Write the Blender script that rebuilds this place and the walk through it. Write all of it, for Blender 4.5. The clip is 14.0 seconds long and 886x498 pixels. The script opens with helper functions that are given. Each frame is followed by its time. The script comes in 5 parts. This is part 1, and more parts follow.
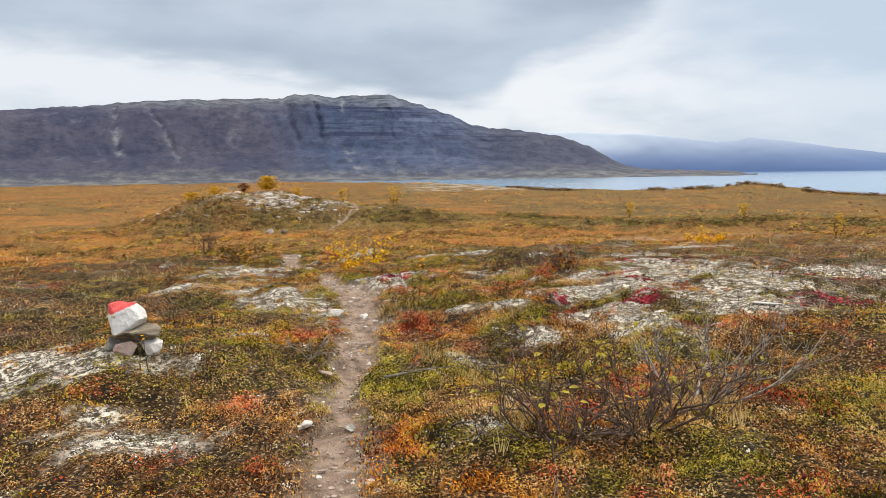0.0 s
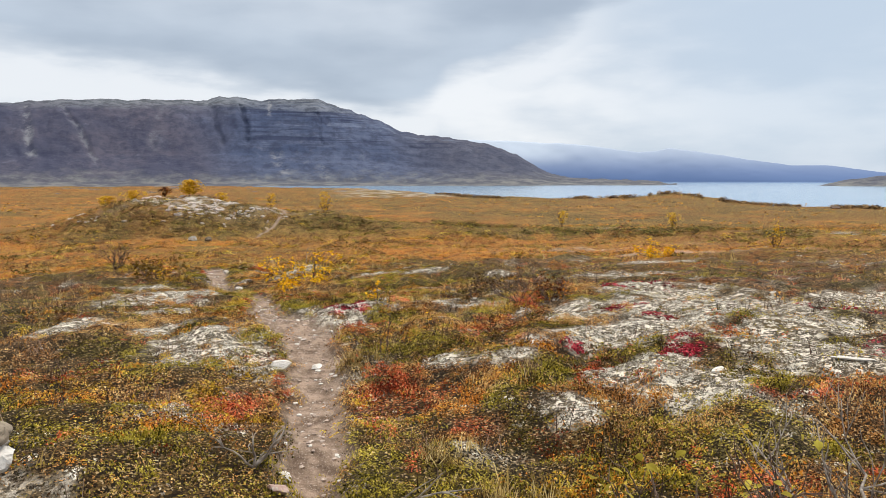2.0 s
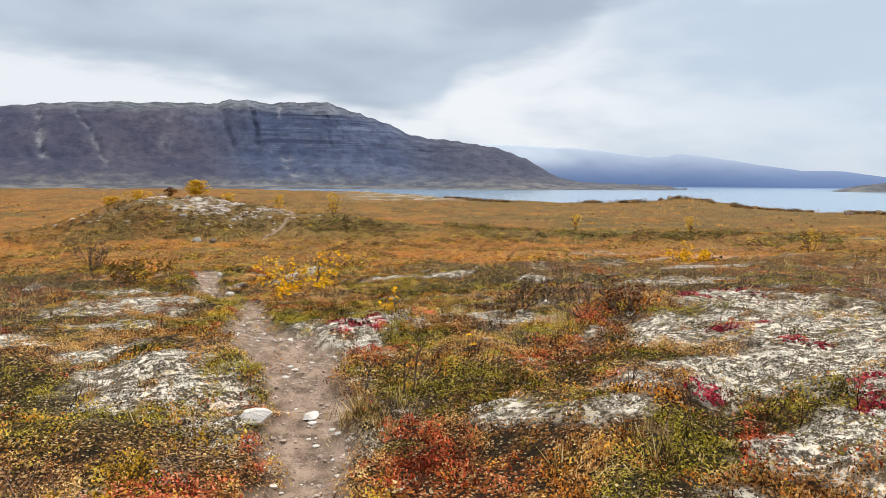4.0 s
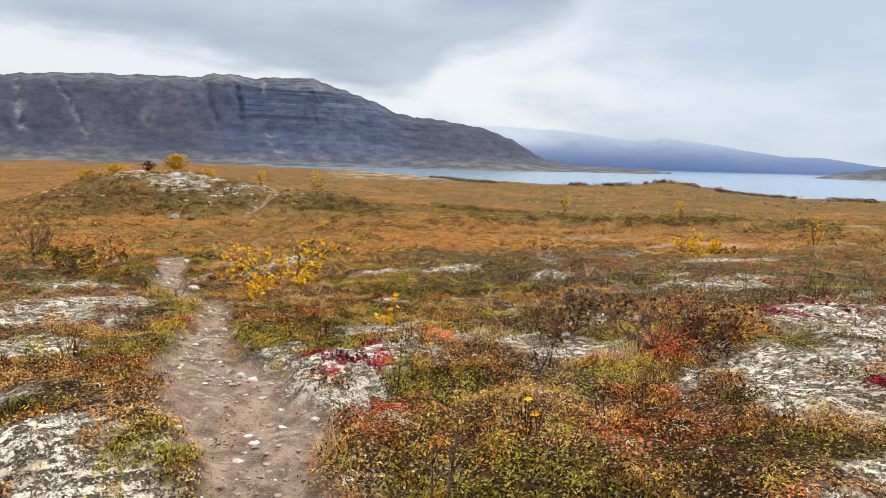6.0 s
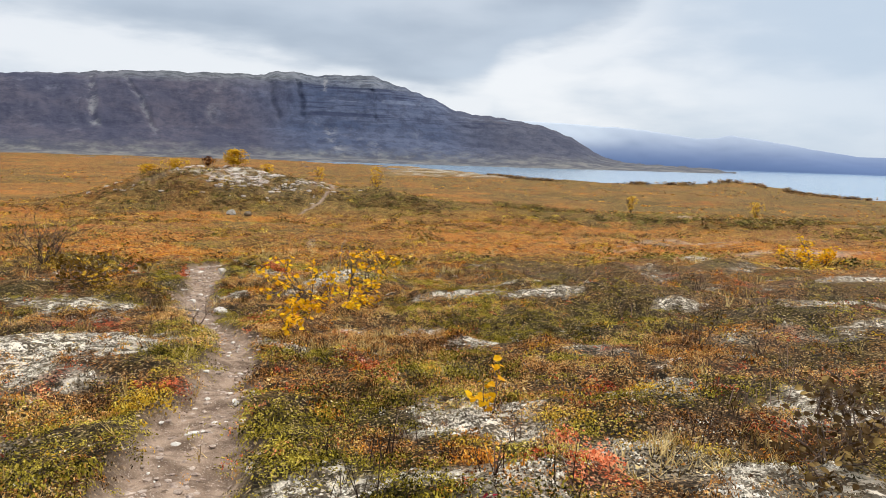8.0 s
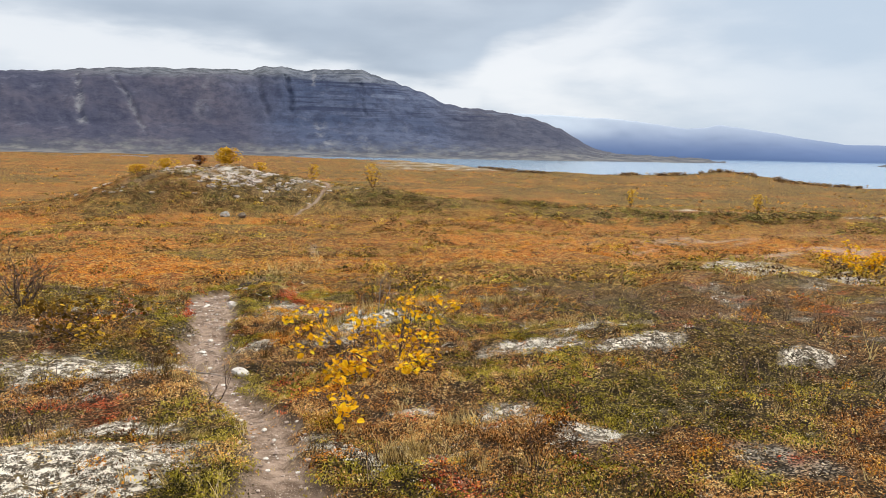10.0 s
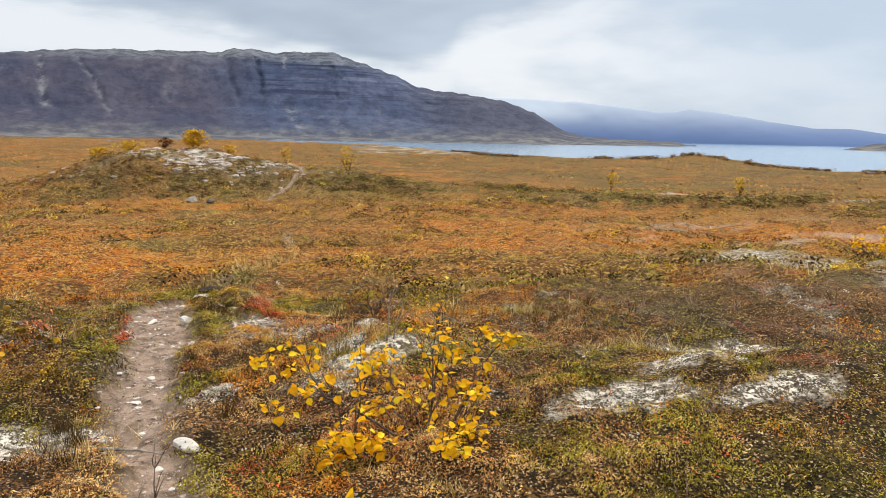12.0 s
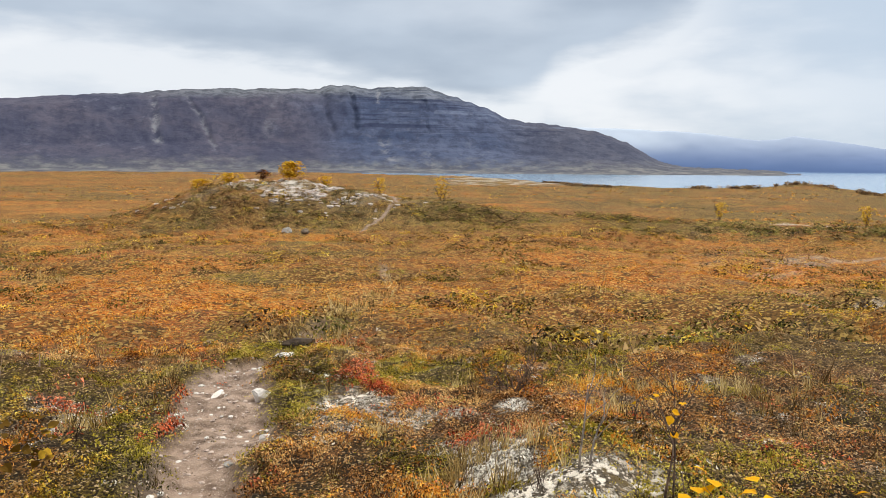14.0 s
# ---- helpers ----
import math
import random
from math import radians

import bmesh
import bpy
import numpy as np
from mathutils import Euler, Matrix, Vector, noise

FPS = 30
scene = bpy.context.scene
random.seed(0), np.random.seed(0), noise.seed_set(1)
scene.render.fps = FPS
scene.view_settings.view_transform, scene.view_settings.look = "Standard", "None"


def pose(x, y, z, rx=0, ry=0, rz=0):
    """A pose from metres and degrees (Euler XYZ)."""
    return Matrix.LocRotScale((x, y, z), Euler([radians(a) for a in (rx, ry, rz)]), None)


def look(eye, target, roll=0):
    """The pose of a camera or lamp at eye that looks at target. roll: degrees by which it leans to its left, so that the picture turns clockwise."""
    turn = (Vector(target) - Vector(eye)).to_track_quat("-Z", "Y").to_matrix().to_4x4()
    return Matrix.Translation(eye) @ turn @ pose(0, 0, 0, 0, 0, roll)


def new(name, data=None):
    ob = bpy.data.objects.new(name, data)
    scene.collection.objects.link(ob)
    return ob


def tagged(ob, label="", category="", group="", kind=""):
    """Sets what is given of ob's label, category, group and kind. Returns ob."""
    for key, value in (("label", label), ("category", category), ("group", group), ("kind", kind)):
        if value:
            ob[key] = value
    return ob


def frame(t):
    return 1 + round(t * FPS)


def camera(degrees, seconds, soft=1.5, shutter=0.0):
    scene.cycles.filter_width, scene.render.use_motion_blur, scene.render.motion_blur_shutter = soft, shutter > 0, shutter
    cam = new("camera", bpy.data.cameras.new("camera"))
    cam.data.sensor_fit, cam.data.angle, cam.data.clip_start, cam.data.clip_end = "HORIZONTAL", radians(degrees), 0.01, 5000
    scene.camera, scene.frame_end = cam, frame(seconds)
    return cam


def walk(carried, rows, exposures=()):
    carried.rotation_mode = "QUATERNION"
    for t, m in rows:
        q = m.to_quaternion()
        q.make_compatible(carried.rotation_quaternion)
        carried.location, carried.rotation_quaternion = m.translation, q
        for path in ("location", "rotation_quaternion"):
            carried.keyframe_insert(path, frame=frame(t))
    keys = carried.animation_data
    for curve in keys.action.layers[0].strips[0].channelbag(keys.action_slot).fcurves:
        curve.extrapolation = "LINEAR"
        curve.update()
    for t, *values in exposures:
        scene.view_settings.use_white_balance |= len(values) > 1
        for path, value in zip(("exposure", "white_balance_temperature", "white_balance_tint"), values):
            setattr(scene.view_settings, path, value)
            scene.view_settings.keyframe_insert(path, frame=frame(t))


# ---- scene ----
cam = camera(62.3, 14.0, 0.7)
PATH = [
    (0, (-0.666, 0.311, 1.928), (-0.225, 2.25, 1.717), -0.8),
    (0.5, (-0.774, 0.793, 2.004), (-0.278, 2.718, 1.789), -0.4),
    (1, (-0.764, 1.4, 1.991), (-0.2, 3.308, 1.779), -0.1),
    (1.5, (-0.737, 1.973, 1.966), (-0.121, 3.865, 1.763), 0.2),
    (2, (-0.674, 2.479, 1.963), (-0.045, 4.368, 1.768), 0.0),
    (2.5, (-0.611, 3.116, 1.877), (0.008, 5.008, 1.687), 0.0),
    (3, (-0.481, 3.759, 1.724), (0.116, 5.658, 1.54), 0.0),
    (5.5, (0.047, 6.377, 1.641), (0.683, 8.261, 1.43), 1.3),
    (6, (0.124, 6.983, 1.63), (0.771, 8.86, 1.391), 1.4),
    (6.5, (0.229, 7.637, 1.572), (0.87, 9.513, 1.31), 1.5),
    (7, (0.355, 8.336, 1.545), (0.967, 10.22, 1.272), 1.6),
    (7.5, (0.454, 9.025, 1.553), (1.013, 10.927, 1.289), 1.7),
    (8, (0.56, 9.747, 1.541), (1.06, 11.667, 1.291), 1.8),
    (10.5, (0.163, 12.382, 1.846), (0.705, 14.286, 1.565), 0.5),
    (11, (0.233, 13.086, 1.764), (0.823, 14.974, 1.468), 0.7),
    (11.5, (0.274, 13.848, 1.679), (0.884, 15.728, 1.372), 1.0),
    (12, (0.378, 14.514, 1.609), (0.969, 16.399, 1.3), 1.0),
    (12.5, (0.43, 15.257, 1.563), (0.968, 17.16, 1.263), 0.7),
    (13, (0.528, 15.986, 1.444), (0.999, 17.91, 1.169), 0.7),
    (13.5, (0.487, 16.625, 1.403), (0.891, 18.568, 1.153), 0.5),
    (14, (0.449, 17.25, 1.344), (0.805, 19.205, 1.116), 0.4),
]
walk(cam, [(t, look(e, g, r)) for t, e, g, r in PATH])

# ---- light ----
world = bpy.data.worlds.new("overcast_sky")
scene.world = world
world.use_nodes = True
wt = world.node_tree
wt.nodes.clear()


def node(tree, kind, **values):
    n = tree.nodes.new(kind)
    if "operation" in values:
        n.operation = values["operation"]
    if "interpolation_type" in values:
        n.interpolation_type = values["interpolation_type"]
    if "data_type" in values:
        n.data_type, n.blend_type = values["data_type"], values["blend_type"]
    if "attribute_name" in values:
        n.attribute_name = values["attribute_name"]
    if "sky_type" in values:
        n.sky_type, n.sun_disc = values["sky_type"], False
    return n


def wire(tree, a, b):
    tree.links.new(a, b)


def calc(tree, op, a, b=None, c=None):
    n = node(tree, "ShaderNodeMath", operation=op)
    for i, v in enumerate((a, b, c)):
        if v is None:
            continue
        if isinstance(v, (int, float)):
            n.inputs[i].default_value = v
        else:
            wire(tree, v, n.inputs[i])
    return n.outputs[0]


def smooth(tree, v, lo, hi, a=0.0, b=1.0):
    n = node(tree, "ShaderNodeMapRange", interpolation_type="SMOOTHSTEP")
    wire(tree, v, n.inputs[0])
    for i, x in enumerate((lo, hi, a, b)):
        n.inputs[i + 1].default_value = x
    return n.outputs[0]


def blend(tree, f, a, b, mode="MIX"):
    n = node(tree, "ShaderNodeMix", data_type="RGBA", blend_type=mode)
    for i, v in ((0, f), (6, a), (7, b)):
        if isinstance(v, (int, float)):
            n.inputs[i].default_value = v
        elif isinstance(v, tuple):
            n.inputs[i].default_value = (*v, 1)
        else:
            wire(tree, v, n.inputs[i])
    return n.outputs[2]


def cloud_noise(tree, vec, scale, detail, stretch):
    m = node(tree, "ShaderNodeMapping")
    m.inputs["Scale"].default_value = stretch
    wire(tree, vec, m.inputs[0])
    n = node(tree, "ShaderNodeTexNoise")
    n.inputs["Scale"].default_value, n.inputs["Detail"].default_value = scale, detail
    wire(tree, m.outputs[0], n.inputs["Vector"])
    return n.outputs["Fac"]


coord = node(wt, "ShaderNodeTexCoord").outputs["Generated"]
split = node(wt, "ShaderNodeSeparateXYZ")
wire(wt, coord, split.inputs[0])
azim = calc(wt, "MULTIPLY", calc(wt, "ARCTAN2", split.outputs[0], split.outputs[1]), 57.2958)
elev = calc(wt, "MULTIPLY", calc(wt, "ARCSINE", split.outputs[2]), 57.2958)
rough = cloud_noise(wt, coord, 5.0, 6.0, (1, 1, 3.5))
fine = cloud_noise(wt, coord, 14.0, 5.0, (1, 1, 4.0))
soft_noise = cloud_noise(wt, coord, 2.2, 4.0, (1, 1, 2.5))
# lower edge of the grey cloud bank, as elevation over azimuth
edge = node(wt, "ShaderNodeFloatCurve")
curve = edge.mapping.curves[0]
for i, (a, e) in enumerate(((-60, 8.5), (-18, 8.6), (-4, 7.8), (7, 6.6), (13, 5.0), (16, 5.4), (19, 7.7), (25, 9.6), (31, 12.6), (40, 17), (60, 20))):
    p = ((a + 60) / 120, e / 24)
    if i < 2:
        curve.points[i].location = p
    else:
        curve.points.new(*p)
edge.mapping.update()
wire(wt, calc(wt, "DIVIDE", calc(wt, "ADD", azim, 60.0), 120.0), edge.inputs["Value"])
over = calc(wt, "SUBTRACT", elev, calc(wt, "MULTIPLY", edge.outputs[0], 24.0))
over = calc(wt, "ADD", over, calc(wt, "MULTIPLY", calc(wt, "SUBTRACT", rough, 0.5), 4.2))
over = calc(wt, "ADD", over, calc(wt, "MULTIPLY", calc(wt, "SUBTRACT", fine, 0.5), 2.2))
bank = smooth(wt, over, -1.1, 1.5)
thin = smooth(wt, over, 1.5, 9.0, 1.0, 0.72)
veil = smooth(wt, calc(wt, "ADD", soft_noise, calc(wt, "MULTIPLY", calc(wt, "SUBTRACT", rough, 0.5), 0.6)), 0.36, 0.62)
veil = calc(wt, "MAXIMUM", veil, calc(wt, "MULTIPLY", smooth(wt, calc(wt, "ABSOLUTE", calc(wt, "ADD", over, 2.0)), 0.5, 3.2, 0.85, 0.0), smooth(wt, azim, 34.0, 26.0)))
light_cloud = blend(wt, veil, (0.62, 0.70, 0.80), (0.90, 0.93, 0.97))
dark_cloud = blend(wt, smooth(wt, calc(wt, "ADD", calc(wt, "MULTIPLY", soft_noise, 0.7), calc(wt, "MULTIPLY", rough, 0.3)), 0.36, 0.64), (0.40, 0.475, 0.58), (0.56, 0.645, 0.755))
light_cloud = blend(wt, smooth(wt, azim, 24.0, 44.0, 0.0, 0.5), light_cloud, (0.50, 0.63, 0.79))
clouds = blend(wt, calc(wt, "MULTIPLY", bank, thin), light_cloud, dark_cloud)
sky = node(wt, "ShaderNodeTexSky", sky_type="NISHITA")
sky.sun_elevation, sky.sun_rotation = radians(51), radians(60)
blue = blend(wt, 1.0, sky.outputs[0], (0.1, 0.1, 0.1), "MULTIPLY")
back = node(wt, "ShaderNodeBackground")
# an overcast sky is brighter overhead than at its foot
dome = node(wt, "ShaderNodeVectorMath", operation="SCALE")
wire(wt, blend(wt, smooth(wt, elev, 24.0, 50.0), blend(wt, 0.94, blue, clouds), (0.74, 0.715, 0.67)), dome.inputs[0])
wire(wt, smooth(wt, elev, 24.0, 65.0, 1.0, 2.3), dome.inputs["Scale"])
wire(wt, dome.outputs[0], back.inputs[0])
back.inputs[1].default_value = 1.0
wire(wt, back.outputs[0], node(wt, "ShaderNodeOutputWorld").inputs[0])

sun = new("sun", bpy.data.lights.new("sun", "SUN"))
sun.data.energy, sun.data.angle, sun.data.color = 1.9, radians(12), (1.0, 0.92, 0.80)
sun.matrix_world = look((0, 0, 50), (-math.sin(radians(60)) * 40, -math.cos(radians(60)) * 40, 50 - 50))


# ---- materials ----
def material(name, rough_value=0.8, spec=0.3):
    m = bpy.data.materials.new(name)
    m.use_nodes = True
    t = m.node_tree
    b = t.nodes["Principled BSDF"]
    b.inputs["Roughness"].default_value = rough_value
    b.inputs["Specular IOR Level"].default_value = spec
    return m, t, b


def noise_of(t, scale, detail=4.0, vec=None, rough_value=0.55, stretch=None):
    n = node(t, "ShaderNodeTexNoise")
    n.inputs["Scale"].default_value, n.inputs["Detail"].default_value, n.inputs["Roughness"].default_value = scale, detail, rough_value
    if vec is None:
        vec = node(t, "ShaderNodeTexCoord").outputs["Object"]
    if stretch:
        m = node(t, "ShaderNodeMapping")
        m.inputs["Scale"].default_value = stretch
        wire(t, vec, m.inputs[0])
        vec = m.outputs[0]
    wire(t, vec, n.inputs["Vector"])
    return n.outputs["Fac"]


def bump(t, b, height, strength, distance):
    n = node(t, "ShaderNodeBump")
    n.inputs["Strength"].default_value, n.inputs["Distance"].default_value = strength, distance
    wire(t, height, n.inputs["Height"])
    wire(t, n.outputs[0], b.inputs["Normal"])


def leaf_material(name, dark, mid, light, patch=0.7, glow=0.25, tone=0.22):
    """Foliage: a tone for each plant and a shade for each leaf, drifting over the ground in patches."""
    m, t, b = material(name, 0.8, 0.08)
    isl = node(t, "ShaderNodeNewGeometry").outputs["Random Per Island"]
    plant = node(t, "ShaderNodeAttribute", attribute_name="plant").outputs["Fac"]
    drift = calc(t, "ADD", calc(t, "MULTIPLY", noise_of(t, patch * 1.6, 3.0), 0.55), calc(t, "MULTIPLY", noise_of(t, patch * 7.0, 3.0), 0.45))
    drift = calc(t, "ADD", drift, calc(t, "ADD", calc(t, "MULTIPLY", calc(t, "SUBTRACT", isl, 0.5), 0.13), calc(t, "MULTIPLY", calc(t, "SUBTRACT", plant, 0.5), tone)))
    # the dark end of most kinds also stands in for shadow between plants
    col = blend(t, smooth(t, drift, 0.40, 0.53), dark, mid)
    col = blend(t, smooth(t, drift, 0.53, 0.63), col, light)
    wire(t, col, b.inputs["Base Color"])
    tr = node(t, "ShaderNodeBsdfTranslucent")
    wire(t, col, tr.inputs[0])
    mx = node(t, "ShaderNodeMixShader")
    mx.inputs[0].default_value = glow
    wire(t, b.outputs[0], mx.inputs[1])
    wire(t, tr.outputs[0], mx.inputs[2])
    wire(t, mx.outputs[0], t.nodes["Material Output"].inputs[0])
    return m


def stone_material(name, a, b_col, lichen_col=None, scale=9.0, amount=0.55):
    m, t, b = material(name, 0.85, 0.3)
    n1, n2 = noise_of(t, scale, 6.0), noise_of(t, scale * 7, 4.0)
    col = blend(t, smooth(t, n1, 0.3, 0.7), a, b_col)
    col = blend(t, smooth(t, n2, 0.55, 0.75, 0, 0.5), col, tuple(v * 0.45 for v in a))
    if lichen_col:
        col = blend(t, smooth(t, noise_of(t, scale * 2.3, 5.0), amount, amount + 0.1), col, lichen_col)
    wire(t, col, b.inputs["Base Color"])
    bump(t, b, calc(t, "ADD", n1, calc(t, "MULTIPLY", n2, 0.4)), 0.6, 0.02)
    return m


def bark_material(name, a, b_col):
    m, t, b = material(name, 0.75, 0.3)
    col = blend(t, smooth(t, noise_of(t, 18, 4.0), 0.35, 0.65), a, b_col)
    wire(t, col, b.inputs["Base Color"])
    bump(t, b, noise_of(t, 90, 2.0), 0.4, 0.004)
    return m


MAT = {
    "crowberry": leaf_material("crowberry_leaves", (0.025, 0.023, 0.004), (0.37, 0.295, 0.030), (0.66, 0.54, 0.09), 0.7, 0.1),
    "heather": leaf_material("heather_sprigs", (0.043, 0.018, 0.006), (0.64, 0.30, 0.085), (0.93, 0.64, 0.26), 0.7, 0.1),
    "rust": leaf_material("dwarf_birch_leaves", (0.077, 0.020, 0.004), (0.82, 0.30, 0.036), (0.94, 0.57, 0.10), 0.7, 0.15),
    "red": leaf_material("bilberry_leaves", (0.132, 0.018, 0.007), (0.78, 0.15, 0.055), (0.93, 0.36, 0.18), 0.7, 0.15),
    "crimson": leaf_material("bearberry_leaves", (0.06, 0.006, 0.010), (0.38, 0.020, 0.045), (0.72, 0.11, 0.14), 2.0, 0.15),
    "yellow": leaf_material("willow_leaves", (0.132, 0.072, 0.010), (0.78, 0.48, 0.040), (0.93, 0.74, 0.14), 1.2, 0.25),
    "thicket": leaf_material("thicket_leaves", (0.024, 0.027, 0.008), (0.14, 0.13, 0.030), (0.40, 0.34, 0.08), 0.5, 0.1),
    "dark_heather": leaf_material("dark_heather_sprigs", (0.035, 0.018, 0.010), (0.22, 0.12, 0.045), (0.50, 0.33, 0.14), 0.5, 0.1),
    "lemon": leaf_material("pale_willow_leaves", (0.30, 0.24, 0.03), (0.70, 0.60, 0.10), (0.92, 0.86, 0.32), 1.2, 0.3, 0.0),
    "gold": leaf_material("birch_leaves", (0.78, 0.40, 0.010), (0.94, 0.60, 0.014), (0.97, 0.80, 0.05), 1.5, 0.25, 0.0),
    "amber": leaf_material("far_birch_leaves", (0.44, 0.25, 0.012), (0.72, 0.45, 0.022), (0.88, 0.64, 0.06), 1.5, 0.2, 0.0),
    "straw": leaf_material("dry_grass", (0.084, 0.048, 0.018), (0.48, 0.33, 0.11), (0.80, 0.64, 0.32), 0.7, 0.15),
    "lichen": leaf_material("reindeer_lichen", (0.180, 0.150, 0.114), (0.78, 0.73, 0.63), (0.93, 0.90, 0.83), 1.5, 0.05),
    "twig": leaf_material("dry_twigs", (0.03, 0.02, 0.016), (0.13, 0.08, 0.06), (0.34, 0.24, 0.20), 1.0, 0.0),
    "bark": bark_material("dark_bark", (0.05, 0.032, 0.026), (0.20, 0.135, 0.10)),
    "grey_bark": bark_material("weathered_wood", (0.16, 0.13, 0.11), (0.42, 0.37, 0.32)),
    "stone": stone_material("grey_stone", (0.24, 0.22, 0.20), (0.42, 0.40, 0.37), (0.52, 0.50, 0.42)),
    "pale_stone": stone_material("pale_stone", (0.66, 0.62, 0.57), (0.82, 0.79, 0.75), (0.42, 0.39, 0.35), amount=0.68),
    "knoll_rock": stone_material("knoll_rock", (0.46, 0.39, 0.36), (0.68, 0.62, 0.57), (0.40, 0.36, 0.31), scale=3.0, amount=0.62),
    "pink_stone": stone_material("pink_stone", (0.42, 0.28, 0.24), (0.58, 0.44, 0.39), (0.60, 0.56, 0.50), amount=0.6),
    "brown_stone": stone_material("brown_stone", (0.13, 0.10, 0.075), (0.30, 0.25, 0.19), (0.42, 0.40, 0.24), amount=0.58),
    "peat": stone_material("peat", (0.040, 0.028, 0.020), (0.11, 0.078, 0.054), scale=12.0),
    "gravel": stone_material("gravel", (0.30, 0.225, 0.185), (0.62, 0.51, 0.44), scale=14.0),
}


def painted_stone():
    m, t, b = material("painted_stone", 0.65, 0.35)
    pos = node(t, "ShaderNodeTexCoord").outputs["Object"]
    s = node(t, "ShaderNodeSeparateXYZ")
    wire(t, pos, s.inputs[0])
    wob = calc(t, "MULTIPLY", calc(t, "SUBTRACT", noise_of(t, 14, 4.0), 0.5), 0.06)
    level = calc(t, "ADD", calc(t, "ADD", s.outputs[2], calc(t, "MULTIPLY", s.outputs[0], -0.38)), wob)
    white = blend(t, smooth(t, noise_of(t, 30, 5.0), 0.35, 0.7), (0.72, 0.70, 0.66), (0.84, 0.83, 0.80))
    white = blend(t, smooth(t, noise_of(t, 16, 5.0), 0.6, 0.68), white, (0.42, 0.36, 0.16))
    redp = blend(t, smooth(t, noise_of(t, 25, 5.0), 0.3, 0.7), (0.62, 0.045, 0.05), (0.75, 0.12, 0.11))
    wire(t, blend(t, smooth(t, level, 0.098, 0.112), white, redp), b.inputs["Base Color"])
    bump(t, b, noise_of(t, 40, 5.0), 0.5, 0.01)
    return m


MAT["painted"] = painted_stone()


def ground_material():
    m, t, b = material("heath_ground", 0.95, 0.1)
    pos = node(t, "ShaderNodeTexCoord").outputs["Object"]

    def mask(name):
        n = node(t, "ShaderNodeAttribute", attribute_name=name)
        return n.outputs["Fac"]

    n_mid, n_fine = noise_of(t, 0.9, 6.0, pos), noise_of(t, 26, 6.0, pos)
    n_grit = noise_of(t, 95, 3.0, pos)
    cells = node(t, "ShaderNodeTexVoronoi")
    cells.inputs["Scale"].default_value = 75.0
    wire(t, pos, cells.inputs["Vector"])
    chip = node(t, "ShaderNodeSeparateColor")
    wire(t, cells.outputs["Color"], chip.inputs[0])
    tint = node(t, "ShaderNodeAttribute", attribute_name="tint").outputs["Color"]
    # brown litter and peat; near-black chips paint the shade in gaps between plants
    shaded_litter = blend(t, smooth(t, n_fine, 0.35, 0.65), (0.014, 0.009, 0.005), (0.060, 0.036, 0.015))
    shaded_litter = blend(t, smooth(t, chip.outputs[0], 0.26, 0.44, 0, 0.85), shaded_litter, blend(t, smooth(t, noise_of(t, 5.0, 4.0, pos), 0.34, 0.52), (0.018, 0.013, 0.007), blend(t, 0.4, tint, (0.015, 0.010, 0.006))))
    shaded_litter = blend(t, smooth(t, chip.outputs[2], 0.90, 0.94, 0, 0.7), shaded_litter, (0.55, 0.40, 0.22))
    shaded_litter = blend(t, smooth(t, chip.outputs[2], 0.30, 0.42, 0.92, 0), shaded_litter, (0.012, 0.009, 0.006))
    # closed heath further off
    sprays = node(t, "ShaderNodeTexVoronoi")
    sprays.inputs["Scale"].default_value = 16.0
    wire(t, pos, sprays.inputs["Vector"])
    spray = node(t, "ShaderNodeSeparateColor")
    wire(t, sprays.outputs["Color"], spray.inputs[0])
    n_bush_shade = noise_of(t, 2.2, 6.0, pos, 0.72)
    streak = noise_of(t, 0.16, 8.0, pos, 0.7)
    n_patch = noise_of(t, 0.4, 5.0, pos, 0.6)
    heath = blend(t, smooth(t, n_mid, 0.34, 0.66, 0.45, 0.0), tint, (0.19, 0.085, 0.035))
    heath = blend(t, smooth(t, n_patch, 0.54, 0.64, 0, 0.35), heath, (0.46, 0.29, 0.065))
    n_far = noise_of(t, 0.02, 6.0, pos, 0.65)
    heath = blend(t, smooth(t, n_far, 0.42, 0.49, 0.6, 0), heath, (0.36, 0.105, 0.028))
    heath = blend(t, smooth(t, n_far, 0.50, 0.56, 0, 0.75), heath, (0.13, 0.088, 0.034))
    heath = blend(t, smooth(t, noise_of(t, 0.045, 7.0, pos, 0.7, (1, 0.7, 1)), 0.50, 0.55, 0, 0.7), heath, (0.075, 0.055, 0.022))
    heath = blend(t, smooth(t, streak, 0.50, 0.57, 0, 0.8), heath, (0.065, 0.048, 0.018))
    heath = blend(t, calc(t, "MULTIPLY", mask("orange"), 0.5), heath, (0.42, 0.125, 0.026))
    heath = blend(t, calc(t, "MULTIPLY", mask("green"), 0.85), heath, (0.088, 0.058, 0.022))
    # near-black spots paint the shade beneath and between distant bushes
    heath = blend(t, smooth(t, n_bush_shade, 0.40, 0.49, 0.8, 0), heath, (0.045, 0.032, 0.014))
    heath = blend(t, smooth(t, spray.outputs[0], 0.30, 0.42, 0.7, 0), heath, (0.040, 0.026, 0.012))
    heath = blend(t, smooth(t, spray.outputs[1], 0.76, 0.84, 0, 0.6), heath, (0.66, 0.44, 0.13))
    heath = blend(t, calc(t, "MULTIPLY", smooth(t, noise_of(t, 0.35, 7.0, pos, 0.7), 0.44, 0.54), mask("pale")), heath, (0.58, 0.54, 0.48))
    col = blend(t, mask("cover"), shaded_litter, heath)
